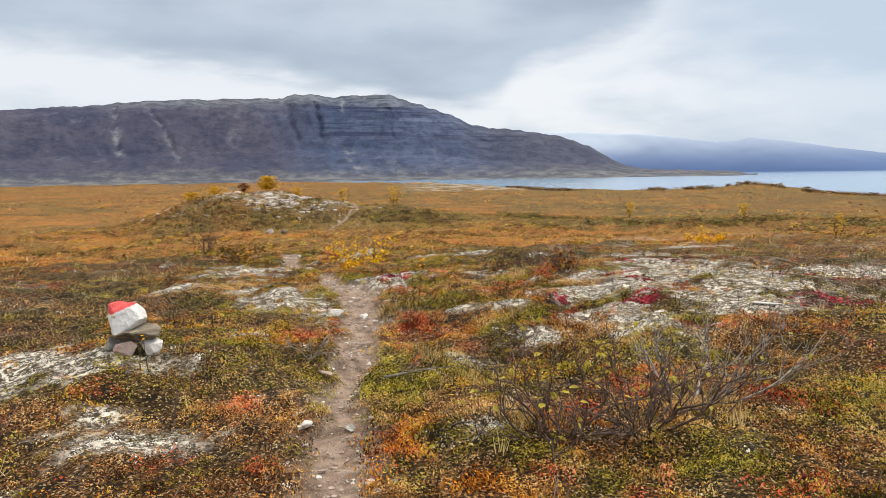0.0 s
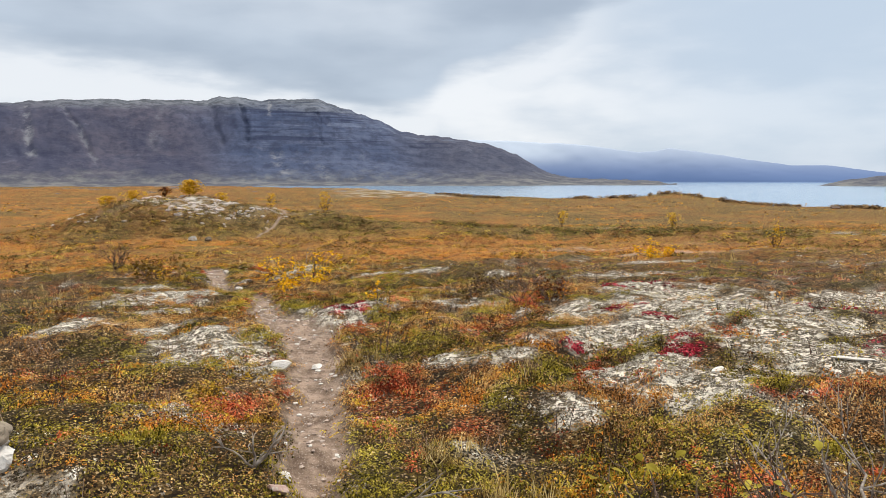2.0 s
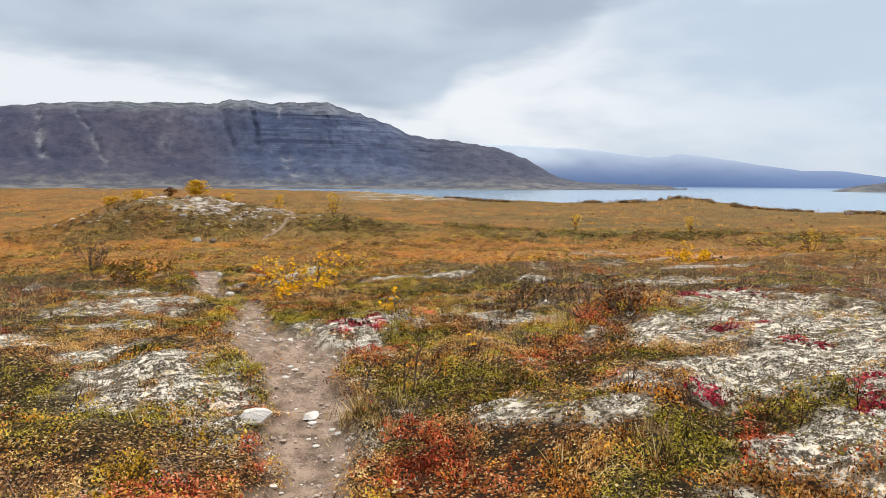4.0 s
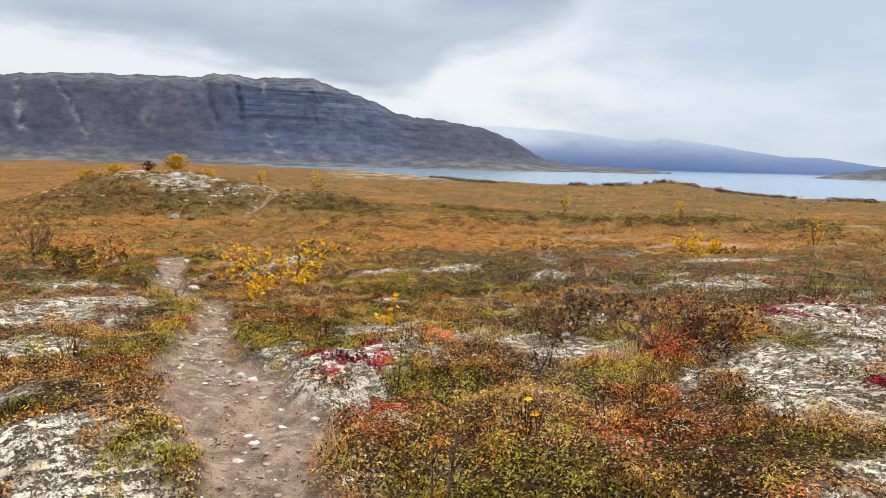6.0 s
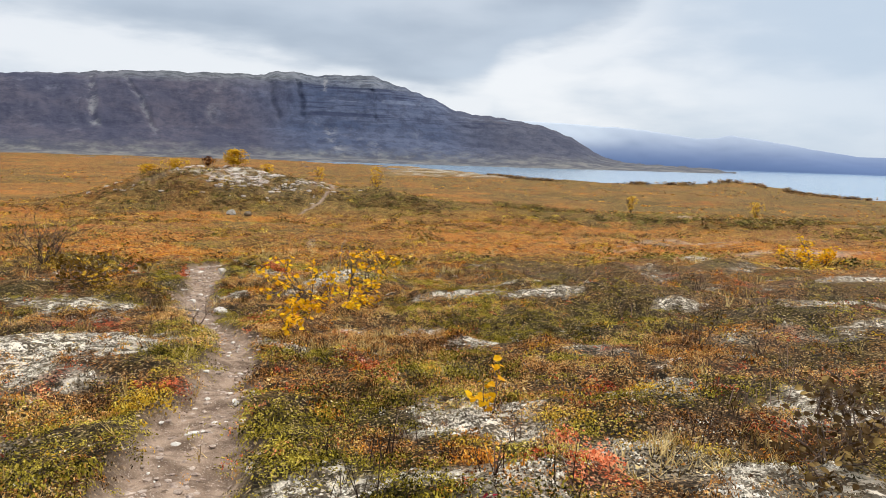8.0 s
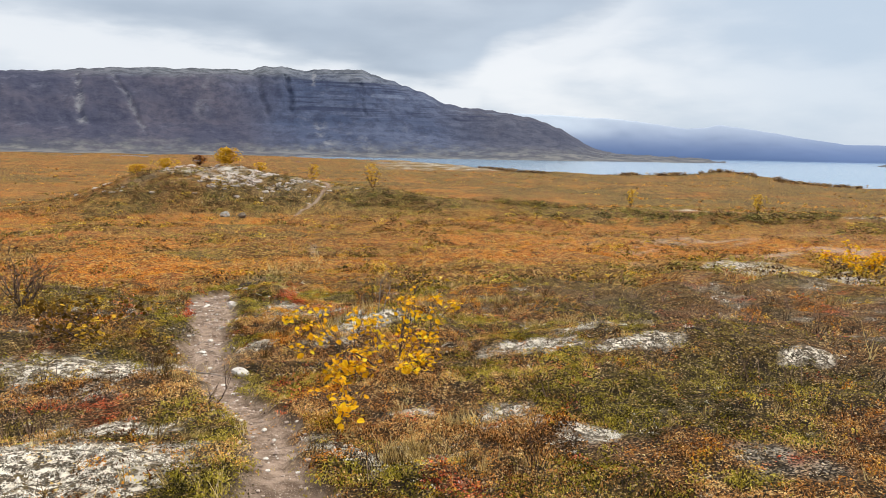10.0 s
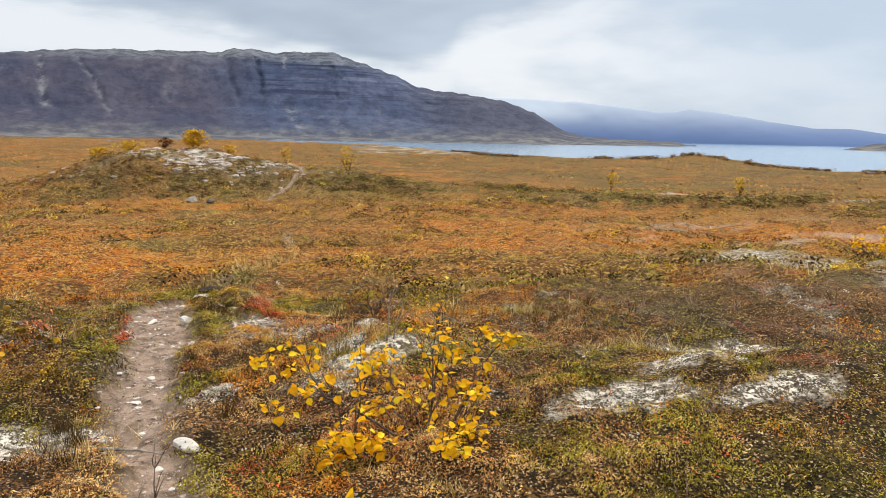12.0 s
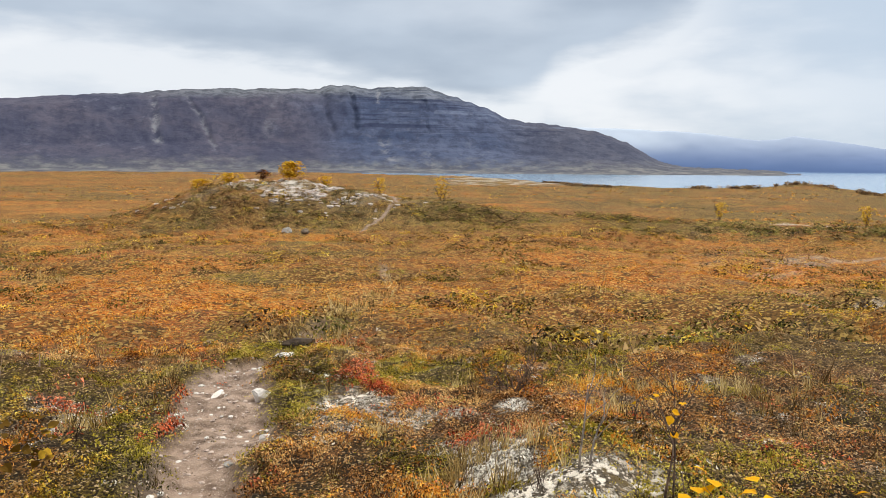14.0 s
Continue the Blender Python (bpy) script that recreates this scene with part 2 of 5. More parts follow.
    crust = blend(t, smooth(t, n_fine, 0.4, 0.62), (0.09, 0.07, 0.045), (0.52, 0.42, 0.31))
    crust = blend(t, smooth(t, chip.outputs[0], 0.45, 0.60, 0, 0.85), crust, blend(t, chip.outputs[1], (0.50, 0.41, 0.31), (0.80, 0.74, 0.65)))
    crust = blend(t, smooth(t, chip.outputs[2], 0.32, 0.24, 0.9, 0), crust, (0.05, 0.04, 0.028))
    crust = blend(t, smooth(t, noise_of(t, 13, 5.0, pos, 0.65), 0.50, 0.58), crust, (0.84, 0.77, 0.66))
    crust = blend(t, smooth(t, noise_of(t, 5, 6.0, pos, 0.7), 0.55, 0.64), crust, (0.13, 0.095, 0.045))
    col = blend(t, mask("lichen"), col, crust)
    earth = blend(t, smooth(t, noise_of(t, 7, 6.0, pos), 0.3, 0.7), (0.14, 0.096, 0.070), (0.41, 0.305, 0.235))
    earth = blend(t, smooth(t, n_grit, 0.58, 0.68), earth, (0.48, 0.40, 0.34))
    earth = blend(t, smooth(t, n_fine, 0.58, 0.7), earth, (0.13, 0.09, 0.065))
    col = blend(t, mask("trail"), col, earth)
    wire(t, col, b.inputs["Base Color"])
    bump(t, b, calc(t, "ADD", calc(t, "MULTIPLY", n_fine, 1.0), calc(t, "MULTIPLY", n_grit, 0.4)), 0.7, 0.03)
    return m


def mountain_material():
    m, t, b = material("hazy_mountain_rock", 0.95, 0.1)
    pos = node(t, "ShaderNodeTexCoord").outputs["Object"]
    s = node(t, "ShaderNodeSeparateXYZ")
    wire(t, pos, s.inputs[0])
    band = noise_of(t, 0.007, 7.0, pos, 0.6, (0.4, 0.4, 3.0))
    streak = noise_of(t, 0.016, 7.0, pos, 0.65, (1.2, 1.2, 0.22))
    mott = noise_of(t, 0.022, 9.0, pos, 0.72)
    broad = noise_of(t, 0.0035, 6.0, pos, 0.6)
    # brownish slopes, blue slate where the cliffs begin; aerial haze painted in as blue
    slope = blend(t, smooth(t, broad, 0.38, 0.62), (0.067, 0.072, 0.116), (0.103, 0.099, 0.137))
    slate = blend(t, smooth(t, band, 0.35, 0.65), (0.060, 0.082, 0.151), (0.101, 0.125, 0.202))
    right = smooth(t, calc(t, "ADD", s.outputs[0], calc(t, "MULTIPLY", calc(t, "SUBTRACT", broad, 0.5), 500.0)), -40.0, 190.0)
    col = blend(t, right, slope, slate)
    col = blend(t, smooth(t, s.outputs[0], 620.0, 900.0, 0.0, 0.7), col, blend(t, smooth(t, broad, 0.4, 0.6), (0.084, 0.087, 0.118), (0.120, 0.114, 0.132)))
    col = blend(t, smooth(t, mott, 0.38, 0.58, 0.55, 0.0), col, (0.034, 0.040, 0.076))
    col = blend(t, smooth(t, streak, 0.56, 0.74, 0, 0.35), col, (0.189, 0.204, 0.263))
    low = smooth(t, calc(t, "ADD", s.outputs[2], calc(t, "MULTIPLY", streak, 90.0)), 5.0, 80.0, 1.0, 0.0)
    col = blend(t, low, col, blend(t, smooth(t, noise_of(t, 0.02, 6.0, pos, 0.65), 0.4, 0.65), (0.099, 0.103, 0.125), (0.232, 0.233, 0.224)))
    top = smooth(t, calc(t, "ADD", s.outputs[2], calc(t, "MULTIPLY", band, 120.0)), 285.0, 355.0, 0, 0.8)
    col = blend(t, top, col, blend(t, smooth(t, mott, 0.42, 0.58), (0.090, 0.101, 0.114), (0.206, 0.223, 0.252)))
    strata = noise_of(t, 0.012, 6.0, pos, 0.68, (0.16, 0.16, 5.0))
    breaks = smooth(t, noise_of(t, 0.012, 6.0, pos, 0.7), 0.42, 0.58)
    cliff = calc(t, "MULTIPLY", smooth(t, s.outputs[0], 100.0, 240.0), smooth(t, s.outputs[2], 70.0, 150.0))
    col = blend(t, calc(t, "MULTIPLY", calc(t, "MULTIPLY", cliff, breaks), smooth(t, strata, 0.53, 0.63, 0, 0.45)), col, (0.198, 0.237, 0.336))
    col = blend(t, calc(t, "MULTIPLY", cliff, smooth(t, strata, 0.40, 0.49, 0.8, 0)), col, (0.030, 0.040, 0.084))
    chute = node(t, "ShaderNodeAttribute", attribute_name="chute").outputs["Fac"]
    col = blend(t, calc(t, "MULTIPLY", chute, smooth(t, noise_of(t, 0.02, 5.0, pos, 0.7), 0.42, 0.62, 0.0, 0.8)), col, (0.30, 0.31, 0.34))
    wire(t, col, b.inputs["Base Color"])
    bump(t, b, calc(t, "ADD", calc(t, "MULTIPLY", band, 1.0), calc(t, "ADD", calc(t, "MULTIPLY", streak, 0.7), calc(t, "MULTIPLY", mott, 0.8))), 0.5, 18.0)
    return m


def far_material():
    """Range across the lake: rain mist painted into its colour and a faint glow."""
    m, t, b = material("painted_mist_range", 1.0, 0.0)
    pos = node(t, "ShaderNodeTexCoord").outputs["Object"]
    s = node(t, "ShaderNodeSeparateXYZ")
    wire(t, pos, s.inputs[0])
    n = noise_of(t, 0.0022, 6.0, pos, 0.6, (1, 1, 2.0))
    painted_mist = smooth(t, calc(t, "ADD", s.outputs[2], calc(t, "MULTIPLY", calc(t, "SUBTRACT", n, 0.5), 14.0)), -20.0, 270.0)
    painted_mist = calc(t, "MAXIMUM", painted_mist, calc(t, "MULTIPLY", smooth(t, s.outputs[2], 20.0, 170.0), smooth(t, s.outputs[0], 2500.0, 1900.0)))
    col = blend(t, painted_mist, (0.100, 0.150, 0.280), (0.43, 0.485, 0.565))
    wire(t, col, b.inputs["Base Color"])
    # no lamp: this glow stands in for light scattered by haze
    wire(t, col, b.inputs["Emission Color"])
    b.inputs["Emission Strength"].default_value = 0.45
    return m


def water_material():
    m, t, b = material("lake_water", 0.16, 0.5)
    b.inputs["Base Color"].default_value = (0.25, 0.38, 0.53, 1)
    bump(t, b, noise_of(t, 0.25, 4.0, None, 0.6, (1, 2.5, 1)), 0.3, 0.7)
    return m


MAT["ground"], MAT["mountain"], MAT["far"], MAT["water"] = ground_material(), mountain_material(), far_material(), water_material()


# ---- terrain ----
def lattice(ix, iy, seed):
    h = (ix * 374761393 + iy * 668265263 + seed * 974711) & 0x7FFFFFFF
    h = ((h ^ (h >> 13)) * 1274126177) & 0x7FFFFFFF
    return ((h ^ (h >> 16)) & 0xFFFF) / 65535.0


def vnoise(x, y, seed=0):
    x, y = np.asarray(x, float), np.asarray(y, float)
    ix, iy = np.floor(x).astype(np.int64), np.floor(y).astype(np.int64)
    u, v = x - ix, y - iy
    u, v = u * u * (3 - 2 * u), v * v * (3 - 2 * v)
    a, b = lattice(ix, iy, seed), lattice(ix + 1, iy, seed)
    c, d = lattice(ix, iy + 1, seed), lattice(ix + 1, iy + 1, seed)
    return (a + (b - a) * u) * (1 - v) + (c + (d - c) * u) * v


def fbm(x, y, seed=0, octaves=4):
    total, amp, f = 0.0, 0.5, 1.0
    for i in range(octaves):
        total = total + amp * vnoise(np.asarray(x) * f, np.asarray(y) * f, seed + i * 17)
        amp, f = amp * 0.5, f * 2.03
    return total / (1 - 0.5 ** octaves)


def sstep(v, lo, hi):
    s = np.clip((np.asarray(v, float) - lo) / (hi - lo), 0, 1)
    return s * s * (3 - 2 * s)


LAKE = -25.0
SLOPE_AT = (-40, 0, 5, 8, 11, 13, 15, 17.5, 20, 22.5, 25, 28, 32, 36, 44, 60, 75, 105, 130, 200, 400, 800, 1500, 2300, 6000)
SLOPE_Z = (0.8, 0.30, 0.22, 0.15, 0.13, 0.08, -0.14, -0.42, -0.60, -0.62, -0.80, -1.40, -1.90, -2.20, -2.80, -3.5, -4.2, -5.4, -6.1, -8.4, -14, -22.5, -24, -24.5, -24.5)
# low rises: x, y, radius across, radius along, height
RISES = ((4.6, 8.6, 2.6, 3.2, 0.34), (-1.9, 7.1, 1.2, 1.1, 0.27), (-0.5, 11.3, 0.8, 0.9, 0.14), (1.3, 12.0, 0.7, 0.8, 0.10), (-2.6, 12.0, 1.5, 1.2, 0.10),
         (7.0, 16.6, 2.2, 1.4, 0.24), (5.0, 19.1, 2.4, 1.2, 0.36), (2.0, 21.0, 1.0, 1.1, 0.32), (-1.7, 16.6, 1.3, 0.9, 0.20), (-2.6, 22.5, 1.6, 2.0, 0.22),
         (5.0, 12.6, 1.5, 1.2, 0.08), (1.9, 18.6, 0.9, 0.6, 0.05))
# the trail: y, x, width
TRAIL = ((-3, -0.7, 0.4), (1, -0.62, 0.38), (4.1, -0.42, 0.36), (5.1, -0.33, 0.36), (6.1, -0.17, 0.35), (7.3, -0.02, 0.38), (8, 0.08, 0.42), (9, 0.30, 0.42), (9.8, 0.45, 0.56),
         (10.9, 0.42, 0.66), (11.8, 0.28, 0.82), (12.6, 0.20, 0.72), (14.0, 0.20, 0.46), (16.4, 0.42, 0.42), (17.6, 0.36, 0.36), (18.8, 0.05, 0.38), (19.9, -0.16, 0.48), (21, -0.27, 0.54),
         (22, -0.22, 0.54), (23, -0.18, 0.64), (24.2, -0.36, 0.80), (24.9, -0.10, 0.44), (25.4, 0.15, 0.28), (27, 0.25, 0.24), (28.6, 0.42, 0.26), (35, 1.8, 0.26), (39, 2.75, 0.26), (48, 3.5, 0.32), (58, 3.9, 0.3), (73, 4.3, 0.3), (77.5, 4.6, 0.32), (80.6, 6.0, 0.36), (86, 7.85, 0.36), (92, 9.2, 0.4), (97, 9.0, 0.4), (103, 7.2, 0.4))


def trail_mask(x, y, grow=0.0):
    ty, tx, tw = (np.array(c) for c in zip(*TRAIL))
    wob = (fbm(x * 3.1 + 7, y * 3.1, 5, 3) - 0.5) * 0.36 * (np.asarray(y) < 30)
    half = np.interp(y, ty, tw) / 2 + grow
    d = np.abs(x - np.interp(y, ty, tx)) + wob
    m = 1 - sstep(d, half - 0.05, half + 0.08)
    y = np.asarray(y)
    shown = (1 - sstep(y, 25.5, 26.5)) + sstep(y, 27.2, 27.8) * (1 - sstep(y, 29, 30)) * 0.6 + sstep(y, 42, 44) * (1 - sstep(y, 48, 50)) * 0.7 + sstep(y, 74, 78) * (1 - sstep(y, 103, 105))
    return m * shown * (y > -3)


def height(x, y):
    x, y = np.asarray(x, float), np.asarray(y, float)
    r = np.hypot(x, y)
    w = sstep(r, 20, 70) * (y > 0)
    d = y + (r - y) * w
    z = np.interp(d, SLOPE_AT, SLOPE_Z)
    for cx, cy, rx, ry, h in RISES:
        z = z + h * np.exp(-((x - cx) / rx) ** 2 - ((y - cy) / ry) ** 2)
    # the knoll that the trail climbs
    side = np.where(x > -4.5, np.abs((x + 4.5) / 16.5) ** 2.3, np.abs((x + 4.5) / 12.5) ** 2.6)
    knoll = np.exp(-side - np.abs((y - 101) / np.where(y < 101, 17, 30)) ** 2.8)
    z = z + (4.55 + (fbm(x * 0.22, y * 0.22, 23) - 0.5) * 1.5) * knoll
    z = z + 1.0 * np.exp(-((x - 14) / 8) ** 2 - ((y - 92) / 10) ** 2)
    near = 1 - sstep(r, 25, 60)
    z = z + sstep(r, 20, 30) * (1 - sstep(r, 90, 130)) * (fbm(x * 0.35, y * 0.35, 13, 3) - 0.5) * 1.05
    z = z + near * ((fbm(x * 0.45, y * 0.45, 3) - 0.5) * 0.18 + (fbm(x * 1.6, y * 1.6, 11, 3) - 0.5) * 0.24 + (fbm(x * 5.0, y * 5.0, 15, 2) - 0.5) * 0.07)
    z = z + (1 - near) * (fbm(x * 0.05, y * 0.05, 21) - 0.5) * np.clip(r / 70, 0.2, 3.6)
    z = z + (1 - near) * (fbm(x * 0.012, y * 0.012, 31) - 0.5) * np.clip(r / 260, 0, 4.0)
    t = trail_mask(x, y)
    z = z - 0.12 * t * near
    # lake bed
    az = np.degrees(np.arctan2(x, y))
    z = z + 6.5 * np.exp(-((az - 35.6) / 2.6) ** 2 - ((r - 830) / 80) ** 2) - 3.2 * sstep(az, 37, 44) * sstep(r, 350, 650)
    # low bank of willow thickets
    ring = 84 - 0.32 * np.clip(az - 12, 0, 60)
    z = z + 0.9 * np.exp(-((r - ring) / 9) ** 2) * sstep(az, 6, 11) * (1 - sstep(az, 60, 70))
    shore = np.interp(az, (3, 7, 12, 16, 20, 26, 36, 42, 48, 60), (2200, 1980, 1750, 1300, 1000, 930, 930, 830, 760, 720)) + 160 * (fbm(az * 0.5, az * 0 + 3, 41) - 0.5) * sstep(az, 4, 8)
    bed = sstep(r, shore, shore + 40) * sstep(az, 2.5, 4.0) * (1 - sstep(az, 110, 120))
    z = np.where(r > 600, z * (1 - bed) + (LAKE - 4) * bed, z)
    return z


def grid_mesh(name, X, Y, Z, mat):
    ny, nx = X.shape
    v = np.stack([X, Y, Z], -1).reshape(-1, 3)
    i = np.arange(ny * nx).reshape(ny, nx)
    q = np.stack([i[:-1, :-1], i[:-1, 1:], i[1:, 1:], i[1:, :-1]], -1).reshape(-1, 4)
    return fast_mesh(name, v, q, mat, True)


def fast_mesh(name, v, faces, mat, smooth_faces=False):
    """A mesh from arrays of corners and of faces with equally many corners each."""
    me = bpy.data.meshes.new(name)
    n, k = faces.shape
    me.vertices.add(len(v))
    me.vertices.foreach_set("co", np.ascontiguousarray(v, dtype=np.float32).ravel())
    me.loops.add(n * k)
    me.loops.foreach_set("vertex_index", np.ascontiguousarray(faces, dtype=np.int32).ravel())
    me.polygons.add(n)
    me.polygons.foreach_set("loop_start", np.arange(0, n * k, k, dtype=np.int32))
    me.polygons.foreach_set("use_smooth", np.full(n, smooth_faces))
    me.update(calc_edges=True)
    me.materials.append(mat)
    return me


def attribute(me, name, values):
    me.attributes.new(name, "FLOAT", "POINT").data.foreach_set("value", np.ascontiguousarray(values, dtype=np.float32).ravel())


def spaced(dense_lo, dense_hi, step, lo, hi, grow):
    mid = list(np.arange(dense_lo, dense_hi, step))
    up, s = [mid[-1]], step
    while up[-1] < hi:
        s *= 1 + grow
        up.append(up[-1] + s)
    down, s = [mid[0]], step
    while down[-1] > lo:
        s *= 1 + (grow if lo < -1000 and dense_lo < -5 else 0.12)
        down.append(down[-1] - s)
    return np.array(down[:0:-1] + mid + up[1:])


def blob(x, y, spots, seed, ragged=0.85):
    """How far inside the spots (x, y, radius across, radius along) a place lies, with a ragged edge."""
    best = np.zeros(np.shape(x))
    wob = (fbm(x * 2.2, y * 2.2, seed, 4) - 0.5) * 2 * ragged + (fbm(x * 8, y * 8, seed + 3, 3) - 0.5) * 1.1
    for cx, cy, rx, ry in spots:
        d = np.hypot((x - cx) / rx, (y - cy) / ry) + wob
        best = np.maximum(best, 1 - sstep(d, 0.75, 1.1))
    return best


# patches of the ground cover: x, y, radius across, radius along
LICHEN_A = ((-1.99, 6.54, 0.5, 0.35), (-1.63, 5.18, 0.45, 0.22), (-1.9, 5.67, 0.2, 0.18), (-2.86, 7.09, 0.35, 0.8), (-0.72, 10.6, 0.6, 0.55), (-0.28, 10.15, 0.42, 0.5), (1.49, 8.94, 0.26, 0.3),
            (1.93, 8.46, 0.28, 0.16), (2.37, 8.9, 0.22, 0.22), (4.4, 10.6, 0.9, 0.7), (3.82, 8.78, 0.98, 0.7), (2.72, 7.69, 0.5, 0.28), (2.82, 7.16, 0.55, 0.2), (2.73, 6.82, 0.33, 0.18),
            (1.97, 7.22, 0.2, 0.23), (1.85, 6.95, 0.2, 0.14), (3.65, 9.95, 0.45, 0.35), (5.2, 9.6, 1.6, 1.0), (5.2, 8.2, 1.5, 0.6), (4.3, 7.2, 0.9, 0.4), (6.2, 11.6, 1.4, 0.8), (9.0, 10.5, 1.6, 0.9))
LICHEN_B = ((-2.12, 12.01, 0.4, 0.4), (-1.35, 13.66, 0.5, 0.5), (-1.08, 11.53, 0.3, 0.35), (-1.56, 15.67, 0.8, 0.6), (-1.23, 16.5, 0.9, 0.7), (-0.52, 16.43, 0.3, 0.5), (0.95, 11.64, 0.5, 0.6),
            (1.5, 12.3, 0.32, 0.45), (0.77, 12.6, 0.28, 0.3), (1.98, 13.9, 0.5, 0.45), (2.8, 12.1, 0.3, 0.4), (3.0, 12.0, 0.35, 0.3), (3.93, 13.28, 0.35, 0.3), (7.4, 15.6, 1.0, 0.5), (6.6, 12.3, 1.0, 0.8))
LICHEN_C = ((-0.82, 17.88, 0.35, 0.35), (-1.3, 18.0, 0.25, 0.3), (1.6, 17.75, 0.22, 0.22), (2.42, 17.45, 0.35, 0.3), (2.8, 16.75, 0.18, 0.22), (1.6, 20.6, 0.5, 0.35), (-0.44, 16.93, 0.3, 0.2), (5.91, 18.0, 0.4, 0.16),
            (3.45, 19.07, 0.62, 0.24), (4.31, 18.71, 0.55, 0.16), (5.6, 20.7, 0.6, 0.4), (4.3, 19.7, 0.4, 0.35), (-1.5, 20.1, 0.9, 0.5), (0.85, 23.5, 0.32, 0.3), (1.3, 22.98, 0.28, 0.25), (1.52, 21.28, 0.32, 0.34),
            (2.05, 20.7, 0.3, 0.16), (2.14, 23.03, 0.14, 0.14), (12.5, 21.6, 1.5, 0.4), (9.5, 18.5, 1.4, 0.4), (7.5, 26.5, 1.2, 0.4), (14.0, 27.0, 2.2, 0.8), (16.0, 33.0, 3.0, 1.0))
CRIMSON = ((5.18, 7.21, 0.71, 0.3), (3.54, 8.12, 0.21, 0.16), (0.95, 11.9, 0.18, 0.35), (1.2, 11.8, 0.22, 0.2), (1.38, 12.0, 0.16, 0.2), (3.39, 7.87, 0.36, 0.14), (3.99, 9.2, 0.14, 0.25), (2.63, 8.54, 0.12, 0.12),
           (5.87, 12.44, 0.5, 0.5), (4.19, 10.08, 0.2, 0.22), (6.53, 12.82, 0.36, 0.3), (7.6, 14.2, 0.6, 0.3), (6.9, 9.3, 0.9, 0.3))
RED = ((-0.47, 8.55, 0.42, 0.22), (-0.44, 8.18, 0.14, 0.2), (0.93, 8.86, 0.25, 0.35), (0.53, 7.91, 0.16, 0.32), (1.21, 8.19, 0.14, 0.14), (2.35, 10.0, 0.42, 0.4), (3.63, 11.82, 0.28, 0.5), (1.11, 7.25, 0.19, 0.14),
       (2.69, 10.74, 0.25, 0.2), (2.49, 9.59, 0.17, 0.18), (2.25, 9.1, 0.14, 0.14), (1.05, 10.6, 0.14, 0.12), (1.44, 15.94, 0.2, 0.3), (4.1, 12.55, 0.22, 0.25), (3.1, 11.61, 0.2, 0.14), (-0.13, 12.07, 0.14, 0.14), (1.97, 12.48, 0.14, 0.2), (4.6, 5.0, 1.0, 0.8), (0.85, 8.3, 0.4, 0.6))
GREEN = ((-2.2, 5.21, 0.3, 0.33), (-1.49, 4.43, 0.25, 0.21), (3.7, 7.94, 0.28, 0.14), (1.05, 10.05, 0.21, 0.39), (-0.7, 11.84, 0.35, 0.45), (1.5, 10.2, 0.5, 0.5), (-0.08, 10.52, 0.22, 0.16), (1.69, 10.98, 0.39, 0.45), (2.92, 9.44, 0.51, 0.29),
         (-0.86, 10.87, 0.22, 0.25), (0.71, 13.76, 0.27, 0.38), (3.34, 13.49, 0.3, 0.2), (3.09, 17.8, 1.17, 0.45), (0.24, 19.5, 0.16, 0.14), (4.3, 17.6, 1.3, 0.5), (4.69, 18.9, 0.35, 0.14), (-0.9, 23.26, 0.26, 0.5), (1.14, 22.17, 0.29, 0.45))
YELLOW = ((-1.3, 21.6, 0.6, 0.8), (-1.6, 19.9, 0.6, 0.5), (-2.6, 23.0, 1.0, 1.0), (-1.05, 22.0, 0.3, 0.3), (0.9, 17.6, 0.3, 0.3), (-2.9, 9.9, 0.3, 0.2))


def lichen_cover(x, y):
    """Lichen crust, broken by mats of low shrubs."""
    return blob(x, y, LICHEN_A + LICHEN_B + LICHEN_C, 71) * (0.55 + 0.45 * sstep(fbm(x * 2.4, y * 2.4, 77, 3), 0.38, 0.5))


